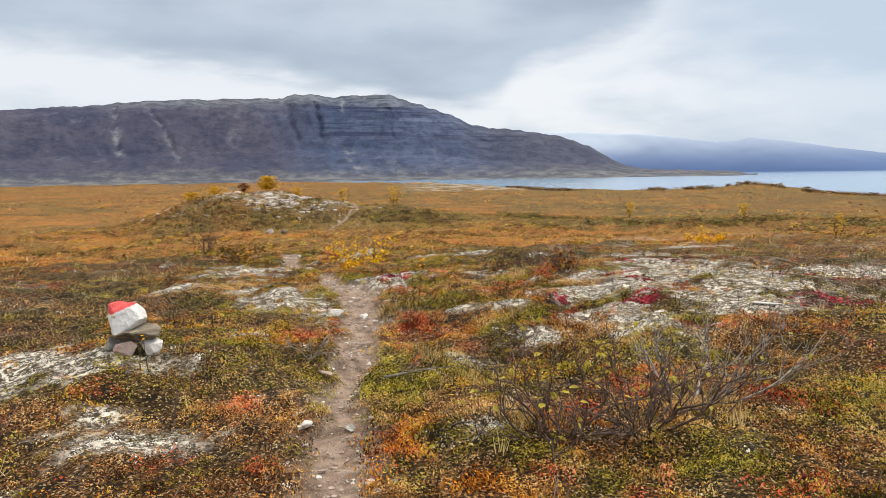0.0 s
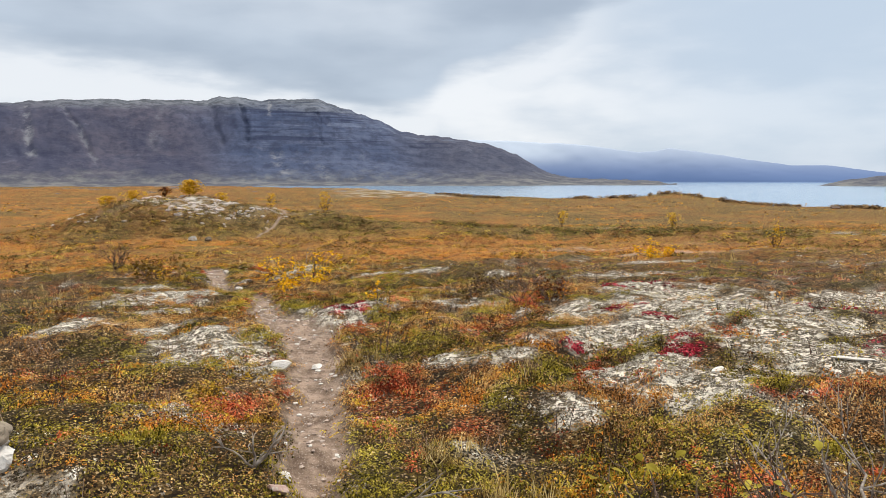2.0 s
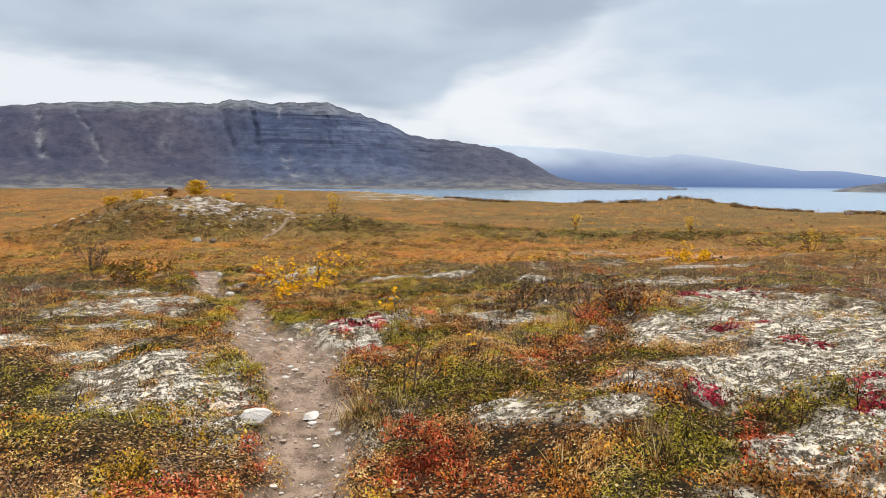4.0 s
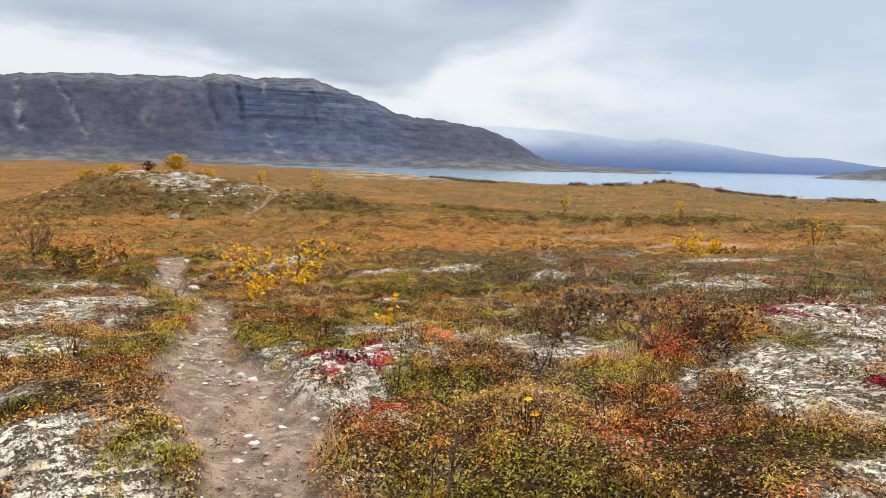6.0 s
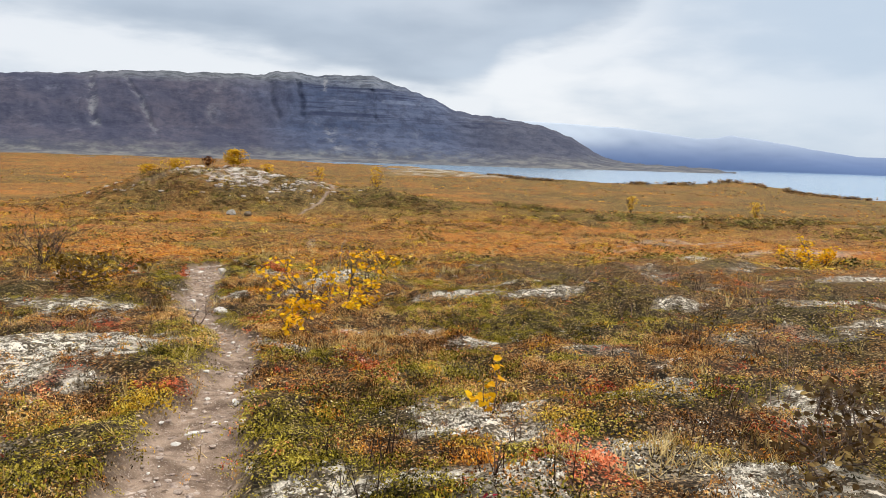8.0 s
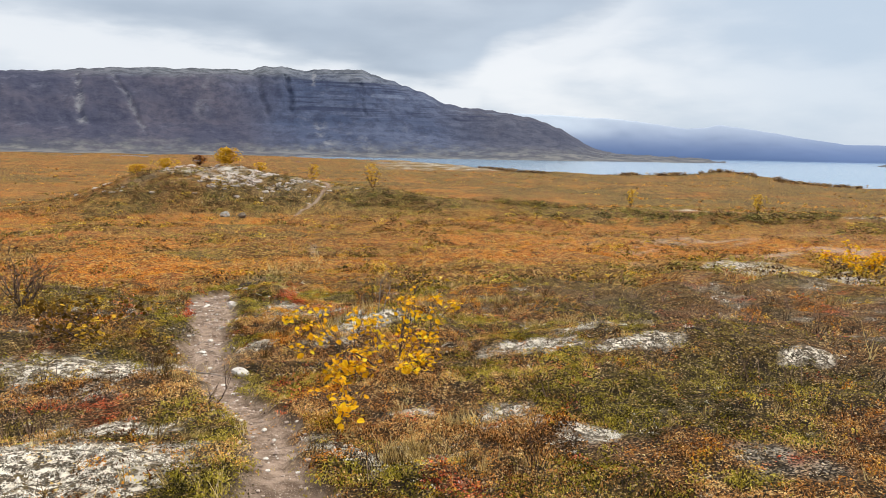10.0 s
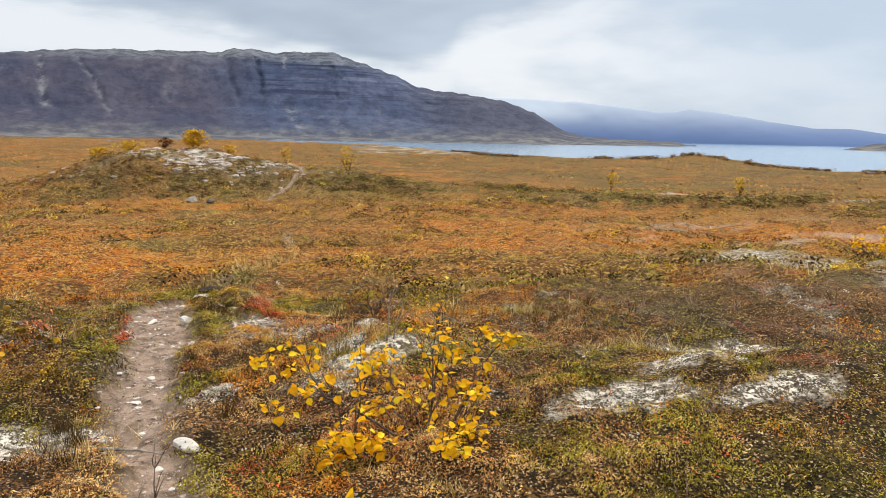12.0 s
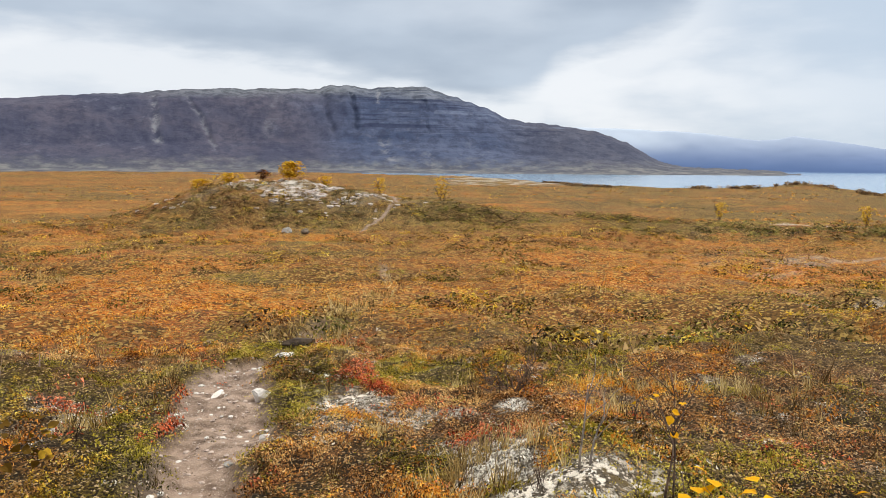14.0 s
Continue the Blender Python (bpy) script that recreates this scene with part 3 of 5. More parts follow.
def zones(x, y):
    r, az = np.hypot(x, y), np.degrees(np.arctan2(x, y))
    w = (fbm(x * 0.06, y * 0.06, 61) - 0.5) * 30
    w2 = (fbm(x * 0.02, y * 0.02, 63) - 0.5)
    orange = sstep(r + w, 30, 42) * (1 - sstep(r + w, 68, 76)) * sstep(az, -2, 10) * 0.9
    orange = np.maximum(orange, sstep(r + w, 118, 140) * (1 - sstep(r, 420, 620)) * sstep(az, 4, 9) * sstep(w2, -0.12, 0.08) * 0.55)
    orange = np.maximum(orange, 0.55 * sstep(fbm(x * 0.09, y * 0.03, 65), 0.52, 0.62) * sstep(r, 22, 40))
    green = sstep(r + w * 0.4, 75, 80) * (1 - sstep(r + w * 0.4, 92, 102)) * sstep(az, 6, 9)
    green = np.maximum(green, sstep(fbm(x * 0.012, y * 0.03, 67), 0.50, 0.56) * sstep(r, 105, 140))
    orange = np.maximum(orange, 0.75 * sstep(r, 110, 160) * (1 - sstep(az, 4, 9)) * sstep(w2, -0.25, 0.02))
    green = np.maximum(green, 0.25 * np.exp(-((x + 6) / 17) ** 2 - ((y - 82) / 8) ** 2))
    green = np.maximum(green, 0.65 * sstep(r, 110, 170) * sstep(az, 8, 16))
    pale = sstep(r + w * 0.3, 94, 98) * (1 - sstep(r + w * 0.3, 106, 112)) * sstep(az, 11, 16)
    rough_n = fbm(x * 0.12, y * 0.12, 69)
    green = green * sstep(rough_n, 0.36, 0.52)
    pale = pale * sstep(rough_n, 0.50, 0.60)
    pale = np.maximum(pale, 1.0 * np.exp(-((x + 0.5) / 7.5) ** 2 - ((y - 95) / 5.5) ** 2) * 1.3)
    pale = np.maximum(pale, sstep(r, 850, 1000) * sstep(az, 8, 13) * (1 - sstep(az, 19, 23)) * 0.9 * sstep(rough_n, 0.5, 0.6))
    pale = np.maximum(pale, 0.3 * sstep(r, 18, 30) * (1 - sstep(r, 55, 70)) * sstep(az, 18, 26) * sstep(fbm(x * 0.5, y * 0.8, 73), 0.56, 0.66))
    return np.clip(orange, 0, 1), np.clip(green, 0, 1), np.clip(pale, 0, 1)


gx = spaced(-6, 8, 0.115, -3800, 3800, 0.055)
gy = spaced(2.5, 26, 0.11, -600, 4600, 0.028)
gy = np.sort(np.concatenate([gy[(gy < 74) | (gy > 104)], np.arange(74, 104.2, 0.5)]))
GX, GY = np.meshgrid(gx, gy)
GZ = height(GX, GY)
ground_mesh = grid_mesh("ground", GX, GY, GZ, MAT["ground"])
R0 = np.hypot(GX, GY)
orange_g, green_g, pale_g = zones(GX, GY)
lichen_g = lichen_cover(GX, GY)
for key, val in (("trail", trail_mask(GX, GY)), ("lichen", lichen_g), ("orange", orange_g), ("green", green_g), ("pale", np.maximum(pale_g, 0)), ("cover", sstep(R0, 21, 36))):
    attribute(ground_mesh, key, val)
TINTS = {"crowberry": (0.165, 0.13, 0.024), "heather": (0.31, 0.135, 0.046), "rust": (0.50, 0.165, 0.020), "red": (0.56, 0.12, 0.04), "crimson": (0.22, 0.015, 0.03), "yellow": (0.48, 0.29, 0.035),
         "straw": (0.44, 0.31, 0.10), "lichen": (0.66, 0.60, 0.50), "twig": (0.07, 0.045, 0.03)}
tagged(new("ground", ground_mesh), "autumn tundra heath with a trodden earth trail", "ground", kind="structure")

water_mesh = grid_mesh("water", *np.meshgrid(np.linspace(-400, 4400, 40), np.linspace(-400, 4700, 40)), np.full((40, 40), LAKE), MAT["water"])
tagged(new("water", water_mesh), "pale blue-grey lake under an overcast sky", "lake", kind="structure")


def ridge(name, label, az, top, base_r, ridge_r, mat, seed, cliffs):
    """A mountain flank: rows climb from the lake shore to the crest and fall away behind it."""
    A = np.linspace(az[0], az[-1], 640 if cliffs else 200)
    E = np.interp(A, az, top)
    E = E + (fbm(A * 1.7, A * 0 + 1, seed, 4) - 0.5) * (0.22 if cliffs else 0.12)
    S = np.concatenate([np.linspace(0, 1, 80 if cliffs else 20), np.linspace(1.1, 1.8, 6)])
    AA, SS = np.meshgrid(A, S)
    crest = np.tan(np.radians(np.interp(AA, A, E))) * ridge_r + 1.9
    up = np.clip(SS, 0, 1)
    if cliffs:
        # scree apron, steep face with ledges, rounded brow
        prof = np.interp(up, (0, 0.10, 0.40, 0.66, 0.82, 1.0), (0, 0.05, 0.33, 0.66, 0.86, 1.0))
        rr = base_r + (ridge_r - base_r) * np.interp(up, (0, 0.10, 0.40, 0.66, 0.82, 1.0), (0, 0.22, 0.50, 0.68, 0.80, 1.0))
        face = sstep(up, 0.12, 0.35) * (1 - sstep(up, 0.86, 0.99))
        rib = (fbm(AA * 0.7, up * 2.0, seed + 5, 4) - 0.5) * 42 + (fbm(AA * 6.0, up * 14.0, seed + 6, 3) - 0.5) * 9
        ledge = (fbm(AA * 0.5, up * 24, seed + 7, 3) - 0.5) * (14 * sstep(AA, 0, 5))
        cut = np.zeros(AA.shape)
        pale = np.zeros(AA.shape)
        for a0, lean, depth, wide, lo, hi, lit in ((3.1, 1.3, 120, 0.20, 0.46, 0.88, 0), (0.8, 2.2, 60, 0.16, 0.42, 0.86, 0.1), (4.3, 2.6, 40, 0.30, 0.12, 0.45, 0.8), (-11.0, 0.7, 60, 0.22, 0.35, 0.93, 1), (-9.0, 3.6, 50, 0.14, 0.22, 0.95, 0.6), (8.6, 1.0, 60, 0.09, 0.45, 0.8, 0), (5.3, 0.2, 30, 0.12, 0.72, 0.98, 1), (7.6, 2.0, 20, 0.3, 0.1, 0.3, 0.6), (-2.0, -2.2, 30, 0.3, 0.4, 0.85, 0.35)):
            wob = (fbm(up * 9, up * 0 + a0, seed + 9, 3) - 0.5) * 0.7
            wide2 = wide * (0.5 + 1.3 * fbm(up * 14 + a0, AA * 2.0, seed + 11, 3))
            d = np.exp(-((AA - a0 - lean * (0.95 - up) - wob) / wide2) ** 2) * sstep(up, lo, lo + 0.06) * (1 - sstep(up, hi - 0.05, hi))
            cut += 0.28 * depth * d
            pale = np.maximum(pale, lit * d)
        rr = rr + face * (rib + ledge) + cut
    else:
        prof = up ** 0.8
        rr = base_r + (ridge_r - base_r) * up + (fbm(AA * 0.8, up * 3, seed, 4) - 0.5) * 25 * up * (1 - up) * 4
        pale = None
    Z = LAKE - 3 + (crest - LAKE + 3) * prof
    Z = np.where(SS > 1, crest * (1 - 0.25 * (SS - 1) ** 1.0) - 60 * (SS - 1), Z)
    # keep the crest line where it stands although the face is pushed in and out
    rr = np.where(SS > 1, ridge_r + (SS - 1) * 500, rr)
    Ar = np.radians(AA)
    me = grid_mesh(name, np.sin(Ar) * rr, np.cos(Ar) * rr, Z, mat)
    if pale is not None:
        attribute(me, "chute", pale)
    return tagged(new(name, me), label, "mountain", kind="structure")


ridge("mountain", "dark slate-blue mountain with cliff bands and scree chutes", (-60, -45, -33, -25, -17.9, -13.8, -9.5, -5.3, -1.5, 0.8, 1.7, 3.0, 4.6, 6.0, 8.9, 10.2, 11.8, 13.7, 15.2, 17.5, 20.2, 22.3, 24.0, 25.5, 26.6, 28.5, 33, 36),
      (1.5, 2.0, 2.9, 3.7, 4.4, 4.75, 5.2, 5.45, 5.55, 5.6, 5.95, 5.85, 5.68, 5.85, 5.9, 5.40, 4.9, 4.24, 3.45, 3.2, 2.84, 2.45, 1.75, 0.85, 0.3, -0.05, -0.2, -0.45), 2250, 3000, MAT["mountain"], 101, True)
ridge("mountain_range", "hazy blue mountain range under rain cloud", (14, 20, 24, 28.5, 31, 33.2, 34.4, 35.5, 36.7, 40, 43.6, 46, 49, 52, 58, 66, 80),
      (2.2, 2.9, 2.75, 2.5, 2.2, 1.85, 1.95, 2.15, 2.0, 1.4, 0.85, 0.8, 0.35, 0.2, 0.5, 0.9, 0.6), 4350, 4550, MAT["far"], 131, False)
ridge("headland", "low dark headland across the lake", (45.5, 47, 49, 52, 56, 62, 75), (-0.55, -0.2, 0.1, 0.3, 0.5, 0.6, 0.3), 2500, 2700, MAT["mountain"], 151, False)


# ---- helpers for things ----
def at(x, y, up=0.0):
    return float(height(x, y)) + up


def mesh_part(name, v, faces, mat, parent=None, label="", smooth_faces=True):
    me = bpy.data.meshes.new(name)
    me.from_pydata([tuple(p) for p in v], [], [tuple(f) for f in faces])
    me.polygons.foreach_set("use_smooth", np.full(len(me.polygons), smooth_faces))
    me.materials.append(mat)
    ob = new(name, me)
    if parent:
        ob.parent = parent
    return tagged(ob, label)


def holder(name, x, y, z, label, category, group=""):
    ob = new(name)
    ob.location = (x, y, z)
    ob.empty_display_size = 0.1
    return tagged(ob, label, category, group)


def tube(points, radii, sides=5):
    pts = np.array(points, float)
    v, f = [], []
    d = np.gradient(pts, axis=0)
    for i, (p, r) in enumerate(zip(pts, radii)):
        t = d[i] / (np.linalg.norm(d[i]) + 1e-9)
        a = np.cross(t, (0.31, 0.87, 0.38))
        a /= np.linalg.norm(a) + 1e-9
        b = np.cross(t, a)
        for k in range(sides):
            w = 2 * math.pi * k / sides
            v.append(p + r * (math.cos(w) * a + math.sin(w) * b))
    for i in range(len(pts) - 1):
        for k in range(sides):
            f.append((i * sides + k, i * sides + (k + 1) % sides, (i + 1) * sides + (k + 1) % sides, (i + 1) * sides + k))
    f.append(tuple(range(sides - 1, -1, -1)))
    f.append(tuple((len(pts) - 1) * sides + k for k in range(sides)))
    return v, f


def joined(pieces):
    v, f = [], []
    for pv, pf in pieces:
        n = len(v)
        v.extend(pv)
        f.extend(tuple(i + n for i in q) for q in pf)
    return v, f


def wander(rng, start, way, length, steps, bend, lift=0.0):
    p, d, pts = np.array(start, float), np.array(way, float), []
    d /= np.linalg.norm(d)
    for _ in range(steps + 1):
        pts.append(p.copy())
        d = d + np.array([rng.gauss(0, bend), rng.gauss(0, bend), rng.gauss(0, bend) + lift])
        d /= np.linalg.norm(d)
        p = p + d * length / steps
    return pts


def limb(rng, start, way, length, radius, depth, bend=0.22, lift=0.03):
    """A bough with side twigs: its tubes, and the places where leaves sit."""
    steps = 7 if depth > 1 else 5
    pts = wander(rng, start, way, length, steps, bend, lift)
    pieces = [tube(pts, [radius * (1 - 0.8 * i / steps) + 0.0008 for i in range(steps + 1)], 5 if depth > 1 else 4)]
    tips = [pts[-1], pts[-2]]
    if depth > 0:
        for _ in range(rng.randint(3, 5)):
            i = rng.randint(1, steps - 1)
            way2 = (pts[i + 1] - pts[i]) / np.linalg.norm(pts[i + 1] - pts[i]) + np.array([rng.uniform(-0.9, 0.9), rng.uniform(-0.9, 0.9), rng.uniform(-0.1, 0.8)])
            sub, t = limb(rng, pts[i], way2, length * rng.uniform(0.35, 0.6), radius * 0.5, depth - 1, bend, lift)
            pieces += sub
            tips += t
    return pieces, tips


def rock(name, x, y, size, mat, label, seed, turn=0.0, sink=0.25, group="", lift=None, tilt=(0, 0), planes=(), category="stone"):
    """A stone: a rough ball flattened into shape, its planes cut as frost splits them."""
    bm = bmesh.new()
    bmesh.ops.create_icosphere(bm, subdivisions=4, radius=1.0)
    rng = random.Random(seed)
    cuts = [(Vector((rng.gauss(0, 1), rng.gauss(0, 1), rng.gauss(0, 0.8))).normalized(), rng.uniform(0.45, 0.85)) for _ in range(11)] + [(Vector(n).normalized(), d) for n, d in planes]
    for v in bm.verts:
        p = v.co.copy()
        for n, d in cuts:
            over = p.dot(n) - d
            if over > 0:
                p -= n * over * 0.96
        p *= 1 + 0.10 * (noise.noise(p * 2.3 + Vector((seed, 0, 0)))) + 0.05 * noise.noise(p * 6 + Vector((0, seed, 0)))
        v.co = Vector((p.x * size[0] / 2, p.y * size[1] / 2, p.z * size[2] / 2))
    low, high = min(v.co.z for v in bm.verts), max(v.co.z for v in bm.verts)
    me = bpy.data.meshes.new(name)
    bm.to_mesh(me)
    bm.free()
    me.polygons.foreach_set("use_smooth", np.full(len(me.polygons), False))
    me.materials.append(mat)
    ob = new(name, me)
    z = (at(x, y) - low - sink * (high - low)) if lift is None else lift - low
    ob.matrix_basis = pose(x, y, z, tilt[0], tilt[1], turn)
    return tagged(ob, label, category, group)


# ---- the painted trail marker ----
cx, cy = -1.88, 6.75
g0 = at(cx, cy)
rock("base_stone", cx - 0.02, cy - 0.12, (0.20, 0.2, 0.14), MAT["pink_stone"], "pinkish rounded stone under a trail cairn", 3, 20, 0.15, "stones of the trail cairn")
rock("base_stone", cx + 0.17, cy - 0.05, (0.21, 0.22, 0.17), MAT["pale_stone"], "pale rounded stone under a trail cairn", 5, 60, 0.15, "stones of the trail cairn")
rock("base_stone", cx - 0.15, cy + 0.06, (0.20, 0.2, 0.16), MAT["stone"], "grey lichened stone under a trail cairn", 8, 100, 0.15, "stones of the trail cairn")
rock("base_stone", cx + 0.08, cy + 0.16, (0.22, 0.2, 0.16), MAT["stone"], "grey stone at the back of a trail cairn", 12, 10, 0.15, "stones of the trail cairn")
rock("flat_stone", cx + 0.02, cy, (0.44, 0.36, 0.17), MAT["brown_stone"], "flat brown stone bridging the cairn's base", 21, 5, group="stones of the trail cairn", lift=g0 + 0.055)
rock("painted_stone", cx - 0.03, cy, (0.47, 0.42, 0.40), MAT["painted"], "white-painted stone with a red top on a trail cairn", 35, 0, group="stones of the trail cairn", lift=g0 + 0.135, tilt=(0, 0), planes=(((0, 0, -1), 0.5), ((-0.25, -0.35, 1), 0.62), ((0, -1, 0.35), 0.5), ((1, 0, 0.25), 0.72), ((-1, 0, 0), 0.75)))

# ---- stones on and beside the trail ----
STONES = (
    (0.02, 9.55, 0.28, 0.22, 0.18, "pale_stone", "pale lichened boulder beside the trail"),
    (0.40, 9.72, 0.20, 0.12, 0.07, "pale_stone", "flat pale stone lying in the trail"),
    (-0.23, 6.90, 0.20, 0.12, 0.09, "pale_stone", "pale stone by dead roots at the trail"),
    (-0.30, 6.56, 0.15, 0.13, 0.10, "pink_stone", "pinkish stone by dead roots at the trail"),
    (-0.52, 5.35, 0.16, 0.11, 0.09, "pale_stone", "pale stone at the trail's edge"),
    (-0.20, 5.40, 0.20, 0.12, 0.06, "stone", "flat grey stone in the trail"),
    (-0.18, 4.35, 0.12, 0.09, 0.06, "pale_stone", "small pale stone in the trail"),
    (0.51, 12.09, 0.11, 0.08, 0.06, "pale_stone", "white stone at the trail's gravel edge"),
    (0.22, 11.99, 0.09, 0.07, 0.04, "stone", "small grey stone in the trail"),
    (0.60, 11.10, 0.10, 0.07, 0.04, "pale_stone", "small pale stone in the trail"),
    (0.45, 12.52, 0.11, 0.09, 0.07, "pale_stone", "white stone at the trail's gravel edge"),
    (0.74, 12.10, 0.10, 0.09, 0.05, "pale_stone", "white stone at the trail's gravel edge"),
    (0.44, 14.83, 0.13, 0.09, 0.06, "pale_stone", "pale stone at the trail's edge"),
    (0.14, 15.18, 0.10, 0.08, 0.05, "stone", "small grey stone in the trail"),
    (0.02, 23.75, 0.32, 0.24, 0.24, "pale_stone", "bright white block of stone at the trail"),
    (-0.40, 24.0, 0.30, 0.10, 0.06, "pale_stone", "long flat pale stone in the trail"),
    (0.12, 19.68, 0.34, 0.15, 0.12, "pale_stone", "flat white stone at the trail's edge"),
    (0.10, 22.72, 0.13, 0.10, 0.08, "pale_stone", "pale stone at the trail's edge"),
    (-0.26, 21.80, 0.14, 0.09, 0.06, "pale_stone", "pale stone lying in the trail"),
    (-0.12, 22.25, 0.12, 0.08, 0.05, "stone", "grey stone lying in the trail"),
    (-0.30, 20.9, 0.12, 0.08, 0.05, "pale_stone", "pale stone lying in the trail"),
    (0.10, 18.05, 0.16, 0.12, 0.06, "pale_stone", "flat pale stone in the trail"),
    (0.18, 27.8, 0.40, 0.20, 0.14, "stone", "grey step stone where the trail drops"),
    (4.3, 6.9, 0.4, 0.14, 0.05, "pale_stone", "flat pale slab of rock in the lichen"),
    (3.3, 7.3, 0.22, 0.14, 0.07, "pale_stone", "pale stone among lichen"),
    (5.6, 8.2, 0.5, 0.35, 0.06, "stone", "flat slab of rock in the lichen"),
)
for i, (x, y, a, b, c, m, label) in enumerate(STONES):
    rock("trail_stone", x, y, (a * 0.95, b * 0.85, c * 0.75), MAT[m], label, 200 + i * 7, i * 53 % 360, 0.3, "stones along the trail")
rock("trail_stone", 0.16, 25.15, (0.34, 0.16, 0.07), MAT["pale_stone"], "flat pale step stone in the trail", 611, 12, 0.2, "stones along the trail")
rock("trail_stone", 0.24, 25.75, (0.40, 0.18, 0.09), MAT["stone"], "flat grey step stone in the trail", 613, -8, 0.2, "stones along the trail")
rock("peat_lump", 0.30, 26.35, (0.46, 0.30, 0.20), MAT["peat"], "dark eroded peat bank at the trail step", 617, 20, 0.45, category="peat")
rock("boulder", -1.3, 74.5, (1.0, 0.8, 0.6), MAT["stone"], "dark boulder at the foot of the knoll", 401, 30, 0.2)
rock("boulder", 0.1, 74.0, (0.9, 0.7, 0.55), MAT["brown_stone"], "dark boulder at the foot of the knoll", 402, 80, 0.2)


def leaf_shape(length, width, cup=0.18):
    """A small toothless leaf, folded along its rib: eight triangles."""
    v = [(0, 0, 0)]
    for s in (0.3, 0.65):
        w = width / 2 * (1.0 if s < 0.5 else 0.8)
        v += [(-w, length * s, cup * w), (0, length * s, 0), (w, length * s, cup * w)]
    v.append((0, length, -0.1 * length))
    f = [(0, 2, 1), (0, 3, 2), (1, 2, 5, 4), (2, 3, 6, 5), (4, 5, 7), (5, 6, 7)]
    return v, f


LEAF = {}
for key, mat, length, width in (("gold_large", "gold", 0.05, 0.042), ("gold_small", "gold", 0.036, 0.03), ("yellow_leaf", "yellow", 0.03, 0.02), ("lemon_leaf", "lemon", 0.03, 0.021), ("straw_leaf", "straw", 0.03, 0.012), ("rust_leaf", "rust", 0.03, 0.02)):
    me = bpy.data.meshes.new("leaf")
    me.from_pydata(*[leaf_shape(length, width)[0], [], leaf_shape(length, width)[1]])
    me.materials.append(MAT[mat])
    LEAF[key] = me


def object_tint(m):
    """Lets single leaves of one mesh differ."""
    t = m.node_tree
    info = node(t, "ShaderNodeObjectInfo").outputs["Random"]
    for n in t.nodes:
        if n.type == "NEW_GEOMETRY":
            tos = [l.to_socket for l in n.outputs["Random Per Island"].links]
            mixed = calc(t, "FRACT", calc(t, "ADD", info, n.outputs["Random Per Island"]))
            for s in tos:
                wire(t, mixed, s)


object_tint(MAT["gold"])
object_tint(MAT["yellow"])
object_tint(MAT["lemon"])


def hang_leaf(parent, place, rng, key, scale=1.0):
    ob = new("leaf", LEAF[key])
    ob.parent = parent
    s = scale * rng.uniform(0.75, 1.2)
    ob.matrix_basis = Matrix.LocRotScale(Vector(place), Euler((rng.uniform(-1.1, 0.6), rng.uniform(-0.7, 0.7), rng.uniform(0, 6.28))), (s, s, s))
    return ob


def shrub(name, x, y, label, seed, stems, spread, tall, radius, bark, leaves=0, key="gold_large", depth=2, lean=(0, 0), bend=0.22, lift=0.03, leaf_scale=1.0, low=0.4, more=0):
    rng = random.Random(seed)
    ob = holder(name, x, y, at(x, y) - 0.02, label, "shrub" if stems > 1 else "sapling")
    tips = []
    for i in range(stems):
        a = 6.283 * i / stems + rng.uniform(-0.4, 0.4)
        way = (math.cos(a) * spread + lean[0], math.sin(a) * spread + lean[1], tall * rng.uniform(0.7, 1.1))
        length = math.sqrt(way[0] ** 2 + way[1] ** 2 + way[2] ** 2) * rng.uniform(0.8, 1.1)
        pieces, t = limb(rng, (math.cos(a) * 0.03, math.sin(a) * 0.03, 0), way, length, radius * rng.uniform(0.7, 1.1), depth, bend, lift)
        mesh_part("stem", *joined(pieces), MAT[bark], ob)
        tips += t
    tips = [p for p in tips if p[2] > low * tall * 0.5]
    for i in range(leaves if tips else 0):
        p = tips[rng.randrange(len(tips))]
        hang_leaf(ob, p + np.array([rng.gauss(0, 0.025), rng.gauss(0, 0.025), rng.gauss(0, 0.02)]), rng, key, leaf_scale)
    if more and tips:
        v, f = [], []
        for i in range(more):
            p = tips[rng.randrange(len(tips))] + np.array([rng.gauss(0, 0.035), rng.gauss(0, 0.035), rng.gauss(0, 0.025)])
            lv, lf = leaf_shape(0.05 * leaf_scale * rng.uniform(0.6, 1.0), 0.04 * leaf_scale * rng.uniform(0.6, 1.0))
            m = Matrix.Translation(p) @ Euler((rng.uniform(-1.1, 0.6), rng.uniform(-0.7, 0.7), rng.uniform(0, 6.28))).to_matrix().to_4x4()
            f.extend(tuple(k + len(v) for k in q) for q in lf)
            v.extend(m @ Vector(c) for c in lv)
        tagged(mesh_part("foliage", v, f, LEAF[key].materials[0], ob, "", False), kind="stuff")
    return ob


